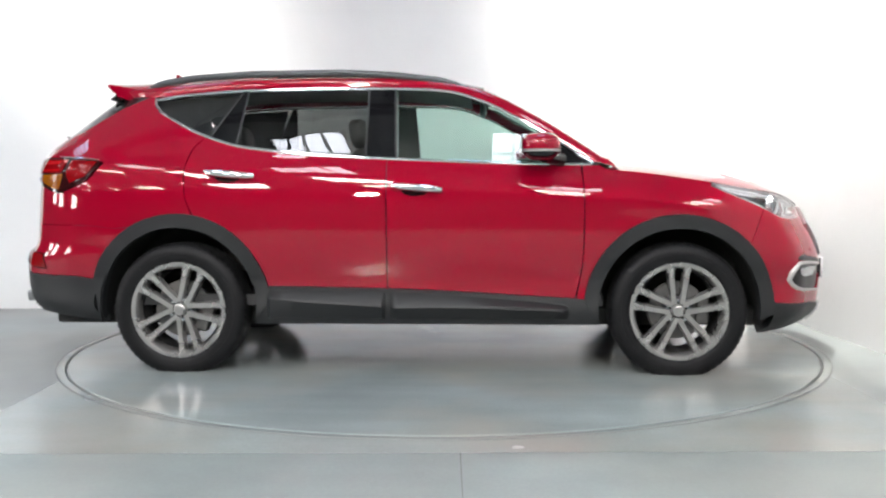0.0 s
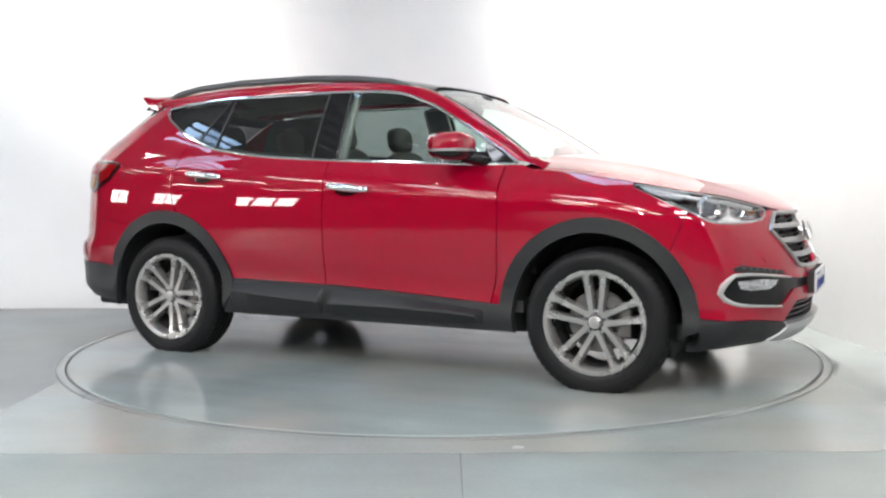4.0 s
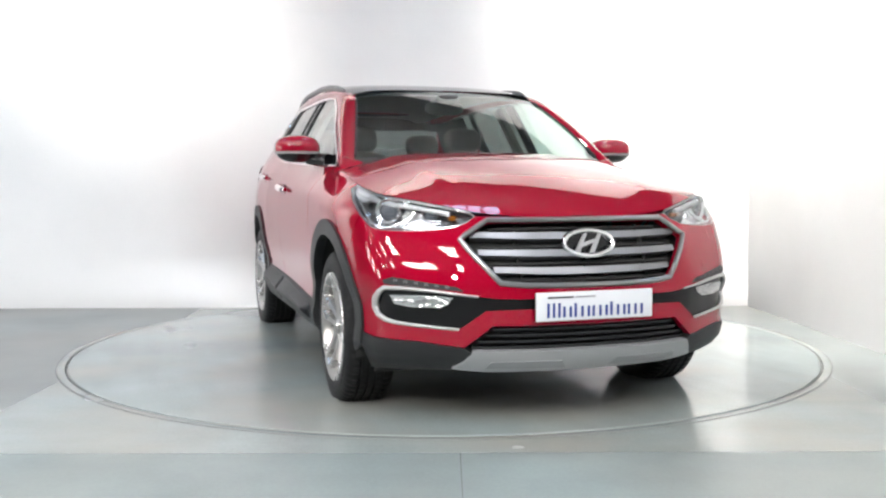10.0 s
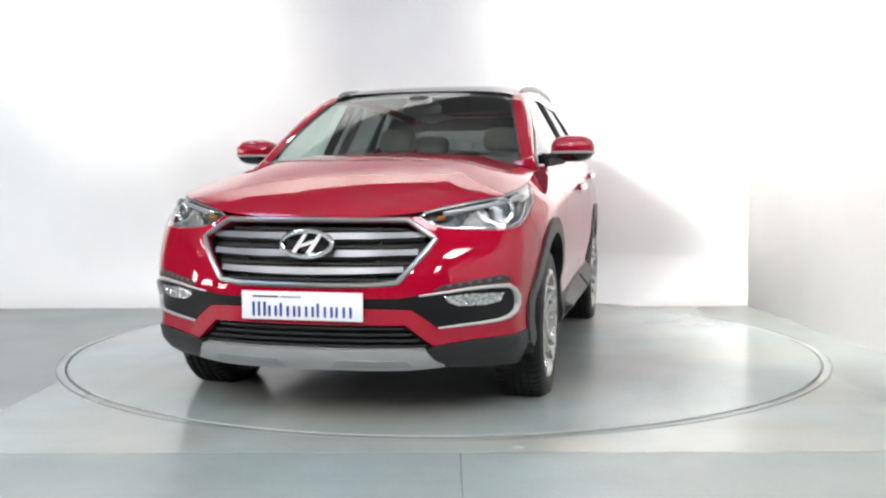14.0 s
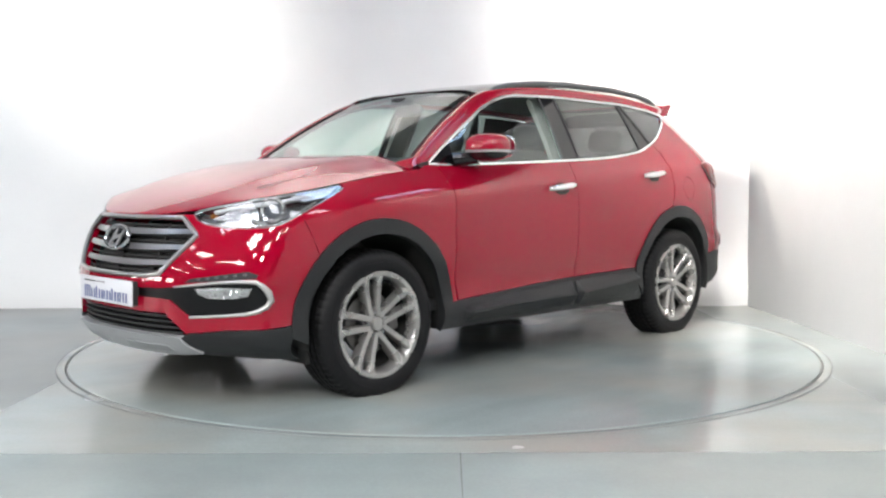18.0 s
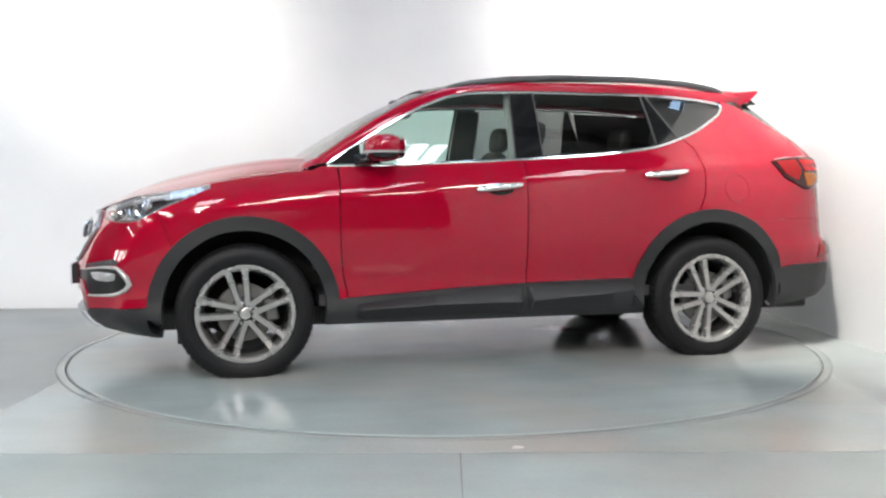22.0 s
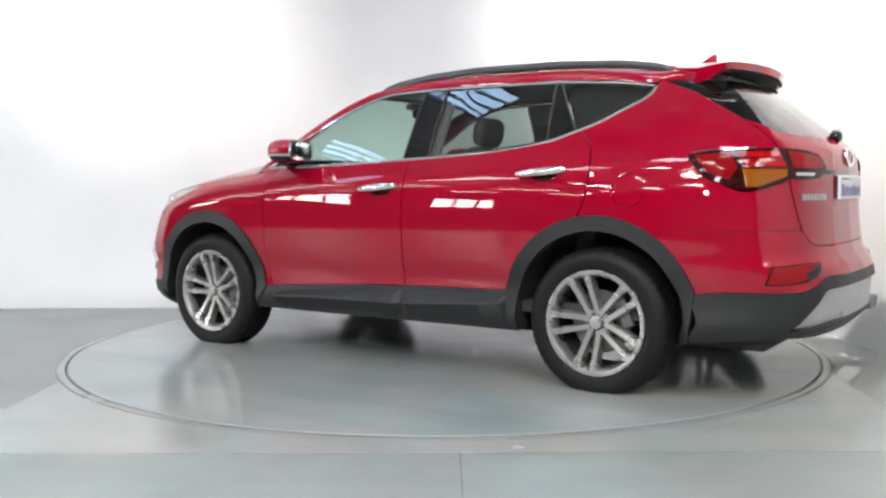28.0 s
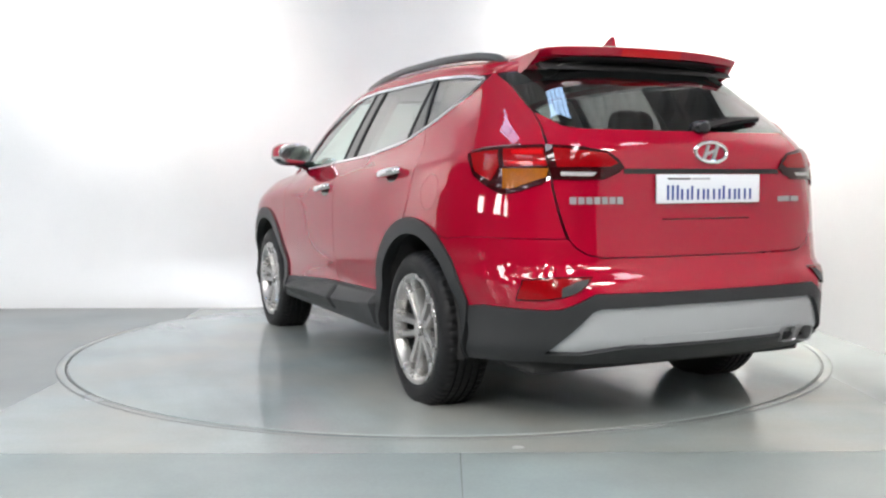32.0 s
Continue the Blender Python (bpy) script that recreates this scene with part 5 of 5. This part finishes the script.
    rc = [by(0.561, 0.587), by(0.62, 0.555), by(0.68, 0.527), by(0.72, 0.521), bx(-1.945, 0.518), bx(-1.80, 0.500), bx(-1.765, 0.275), by(0.78, 0.30), by(0.70, 0.31), by(0.5, 0.30)]
    skid = [by(0.72, 0.347), by(0.68, 0.40), by(0.62, 0.465), by(0.575, 0.517), by(0.54, 0.530), by(0.25, 0.536)]
    skid_line = [by(0.43, 0.372), by(0.60, 0.345)] + skid + mirrored(skid)[::-1] + [by(-0.60, 0.345), by(-0.43, 0.372), by(0.0, 0.368)]
    part("rear_cladding", panel(rc + mirrored(rc)[::-1], back, step=0.035, off=0.002, depth=0.04, holes=[skid_line]), CLAD, car)
    sk = part("rear_skid_plate", panel(skid_line, back, step=0.03, off=-0.016, depth=0.02), SILVER, car, "silver rear skid plate")
    part("skid_step", panel([by(-0.33, 0.372), by(0.33, 0.372), by(0.36, 0.41), by(-0.36, 0.41)], back, off=-0.012, depth=0.008), SILVER, sk)
    for y in (-0.400, -0.492):
        outer = [(0.040 * math.copysign(abs(math.cos(t)) ** 0.5, math.cos(t)), 0.033 * math.copysign(abs(math.sin(t)) ** 0.5, math.sin(t))) for t in steps(0, 2 * math.pi, 32)[:-1]]
        ex = bmesh.new()
        rings = [[ex.verts.new((x, y + k * a - 0.25 * b, 0.372 + k * b)) for a, b in outer] for x, k in ((-2.10, 1.0), (-2.378, 1.0), (-2.382, 0.97), (-2.378, 0.86), (-2.20, 0.84))]
        for A, B in zip(rings, rings[1:]):
            for i in range(32):
                ex.faces.new((A[i], A[(i + 1) % 32], B[(i + 1) % 32], B[i]))
        bmesh.ops.recalc_face_normals(ex, faces=ex.faces[:])
        tip = part("exhaust_tip", ex, SATIN, car, "rounded square chrome exhaust tip")
        bore = bmesh.new()
        bore.faces.new([bore.verts.new((-2.30, y + 0.85 * a - 0.21 * b, 0.372 + 0.85 * b)) for a, b in outer])
        part("exhaust_bore", bore, MATT, tip)
    badge = new("rear_emblem")
    badge.parent = gate
    ring = [(0.080 * math.cos(a), 0.041 * math.sin(a)) for a in (2 * math.pi * k / 40 for k in range(40))]
    bx0 = lambda z: TAIL(1.146 + z) - 0.006
    part("emblem_ring", tube([(bx0(z), y, 1.146 + z) for y, z in ring], 0.0085, 10, True), CHROME, badge, "chrome oval ring")
    bar = leaning_strokes(lambda y, z, d: (bx0(z) + 0.003 - d, y, 1.146 + z), 0.031, -0.0245, -0.017, 0.0075)
    badge.location.y = -0.014
    part("emblem_shape", bar, BRIGHT, badge, "leaning chrome strokes")
    plate = new("rear_plate")
    plate.parent = gate
    part("plate_holder", boxes((-2.322, -0.26, 0.945, -2.300, 0.26, 1.050), bevel=0.004), MATT, plate)
    part("plate_board", boxes((-2.331, -0.266, 0.938, -2.322, 0.266, 1.055), bevel=0.003), PLATE, plate, "white dealer plate with blue bars")
    lettering(plate, "print_bar", BLUE, PRINT, -2.3305, 0.218, -0.220, 0.952, 0.060, -0.002)
    part("print_line", boxes((-2.3325, 0.10, 1.034, -2.3305, 0.215, 1.041)), MATT, plate)
    part("print_line", boxes((-2.3325, 0.0, 1.034, -2.3305, 0.09, 1.041)), GREYPRINT, plate)
    for k in range(7):
        y = 0.618 - 0.031 * k
        part("badge_bar", panel([by(y - 0.024, 0.938), by(y, 0.938), by(y, 0.966), by(y - 0.024, 0.966)], back, off=0.005, depth=0.005), BRIGHT, gate)
    for y, w in ((-0.40, 0.075), (-0.485, 0.06)):
        part("badge_bar", panel([by(y - w, 0.940), by(y, 0.940), by(y, 0.962), by(y - w, 0.962)], back, off=0.005, depth=0.005), BRIGHT, gate)
    # wiper
    w = new("rear_wiper")
    w.parent = gate
    a, b = back(*by(-0.01, 1.243)) , back(*by(-0.40, 1.292))
    n = Vector((-0.75, 0, 0.66))
    part("wiper_arm", tube([a + n * 0.02, a.lerp(b, 0.5) + n * 0.038, b + n * 0.022], [0.020, 0.014, 0.006], 10), BLACK, w)
    part("wiper_blade", tube([a.lerp(b, 0.12) + n * 0.010, b + n * 0.008 + (b - a) * 0.02], 0.009, 6), MATT, w)
    part("wiper_pivot", pebble((0.030, 0.045, 0.030), a + n * 0.012), BLACK, w)


def build_inside(car):
    part("underbody", boxes((-2.12, -0.72, 0.24, 1.98, 0.72, 0.34), bevel=0.02), MATT, car)
    part("cabin_floor", boxes((-1.7, -0.84, 0.36, 0.95, 0.84, 0.42)), DASH, car)
    part("engine_bay", boxes((0.95, -0.44, 0.30, 2.08, 0.44, 0.80), bevel=0.05), MATT, car)
    part("boot_floor", boxes((-2.15, -0.44, 0.40, -1.25, 0.44, 0.88), bevel=0.03), DASH, car)
    part("rear_axle", tube([(WR, -0.7, 0.30), (WR, 0.7, 0.30)], 0.05, 12), MATT, car)
    dash = bmesh.new()
    prof = [(0.98, 1.10), (0.78, 1.115), (0.62, 1.09), (0.56, 1.02), (0.60, 0.88), (0.62, 0.60), (0.98, 0.55)]
    A = [dash.verts.new((x, -0.74, z)) for x, z in prof]
    B = [dash.verts.new((x, 0.74, z)) for x, z in prof]
    for i in range(7):
        dash.faces.new((A[i], A[(i + 1) % 7], B[(i + 1) % 7], B[i]))
    dash.faces.new(A), dash.faces.new(B[::-1])
    bmesh.ops.recalc_face_normals(dash, faces=dash.faces[:])
    part("dashboard", dash, DASH, car)
    wheel = new("steering_wheel")
    wheel.parent = car
    wheel.matrix_basis = pose(0.47, -0.37, 0.985, 0, 68, 0)
    part("wheel_ring", tube([(0.185 * math.cos(a), 0.185 * math.sin(a), 0) for a in (2 * math.pi * k / 36 for k in range(36))], 0.016, 10, True), DASH, wheel)
    part("wheel_hub", pebble((0.075, 0.085, 0.03), (0, 0, -0.02)), DASH, wheel)
    part("wheel_spoke", boxes((-0.02, -0.18, -0.01, 0.02, 0.18, 0.006), bevel=0.004), DASH, wheel)
    part("inside_mirror", pebble((0.02, 0.12, 0.04), (0.30, 0.0, 1.475), 3), DASH, car)
    part("sensor_box", pebble((0.05, 0.07, 0.025), (0.36, 0.0, 1.525), 3), DASH, car)


def build_car():
    car = tagged(new("car"), "red five-door SUV with black lower cladding on the turntable", "car")
    for left in (True, False):
        build_side(car, left)
    build_front(car)
    build_top(car)
    build_back(car)
    build_inside(car)
    w = build_wheel(car)
    for x, y, spin, about in ((WF, 0.797, 11, 0), (WR, 0.797, 22, 0), (WF, -0.797, 0, 180), (WR, -0.797, -22, 180)):
        m = pose(x, y, WHEEL_Z, 0, spin, about)
        if x == WF and y > 0:
            w.matrix_basis, each = m, w
        else:
            each = copy_thing(w, m)
        for ob in each.children:
            if ob.name.startswith("tyre"):
                ob.matrix_basis = pose(0, 0, 0, 0, -spin)
    return car


SLAT = material("brushed_slat", (0.25, 0.25, 0.26), 0.34, 0.85)
# shaded copy of the silver, for the skid plate's recesses
SILVER_SHADE = material("silver_recess_shade", (0.33, 0.34, 0.35), 0.42, 0.4)
HEADBOX = material("lamp_inner", (0.20, 0.205, 0.215), 0.25, 0.75)
FOGTRIM = material("satin_chrome_trim", (0.46, 0.455, 0.45), 0.32, 0.45)
BRIGHT = material("bright_chrome_plastic", (0.36, 0.36, 0.37), 0.34, 0.7)
# black plastic darkened further, since the shallow fog recess has no depth shade
VOID_SHADE = material("black_plastic_with_recess_shade", (0.003, 0.003, 0.0035), 0.3, Specular_IOR_Level=0.3)
FACET = material("faceted_reflector", (0.62, 0.62, 0.62), 0.12, 0.9)
cells, relief = FACET.node_tree.nodes.new("ShaderNodeTexVoronoi"), FACET.node_tree.nodes.new("ShaderNodeBump")
cells.inputs["Scale"].default_value = 42
relief.inputs["Strength"].default_value, relief.inputs["Distance"].default_value = 1.0, 0.010
FACET.node_tree.links.new(FACET.node_tree.nodes.new("ShaderNodeTexCoord").outputs["Object"], cells.inputs["Vector"])
FACET.node_tree.links.new(cells.outputs["Distance"], relief.inputs["Height"])
FACET.node_tree.links.new(relief.outputs[0], FACET.node_tree.nodes["Principled BSDF"].inputs["Normal"])
CAR = build_car()


# ---- what moves ----
def motions():
    walk(CAR, [(t, pose(0, 0, 0, 0, 0, a) @ Matrix.Translation(CAR_AT)) for t, a in TURN])
    walk(DISC, [(t, pose(TABLE_X, 0, 0, 0, 0, a)) for t, a in TURN])


motions()
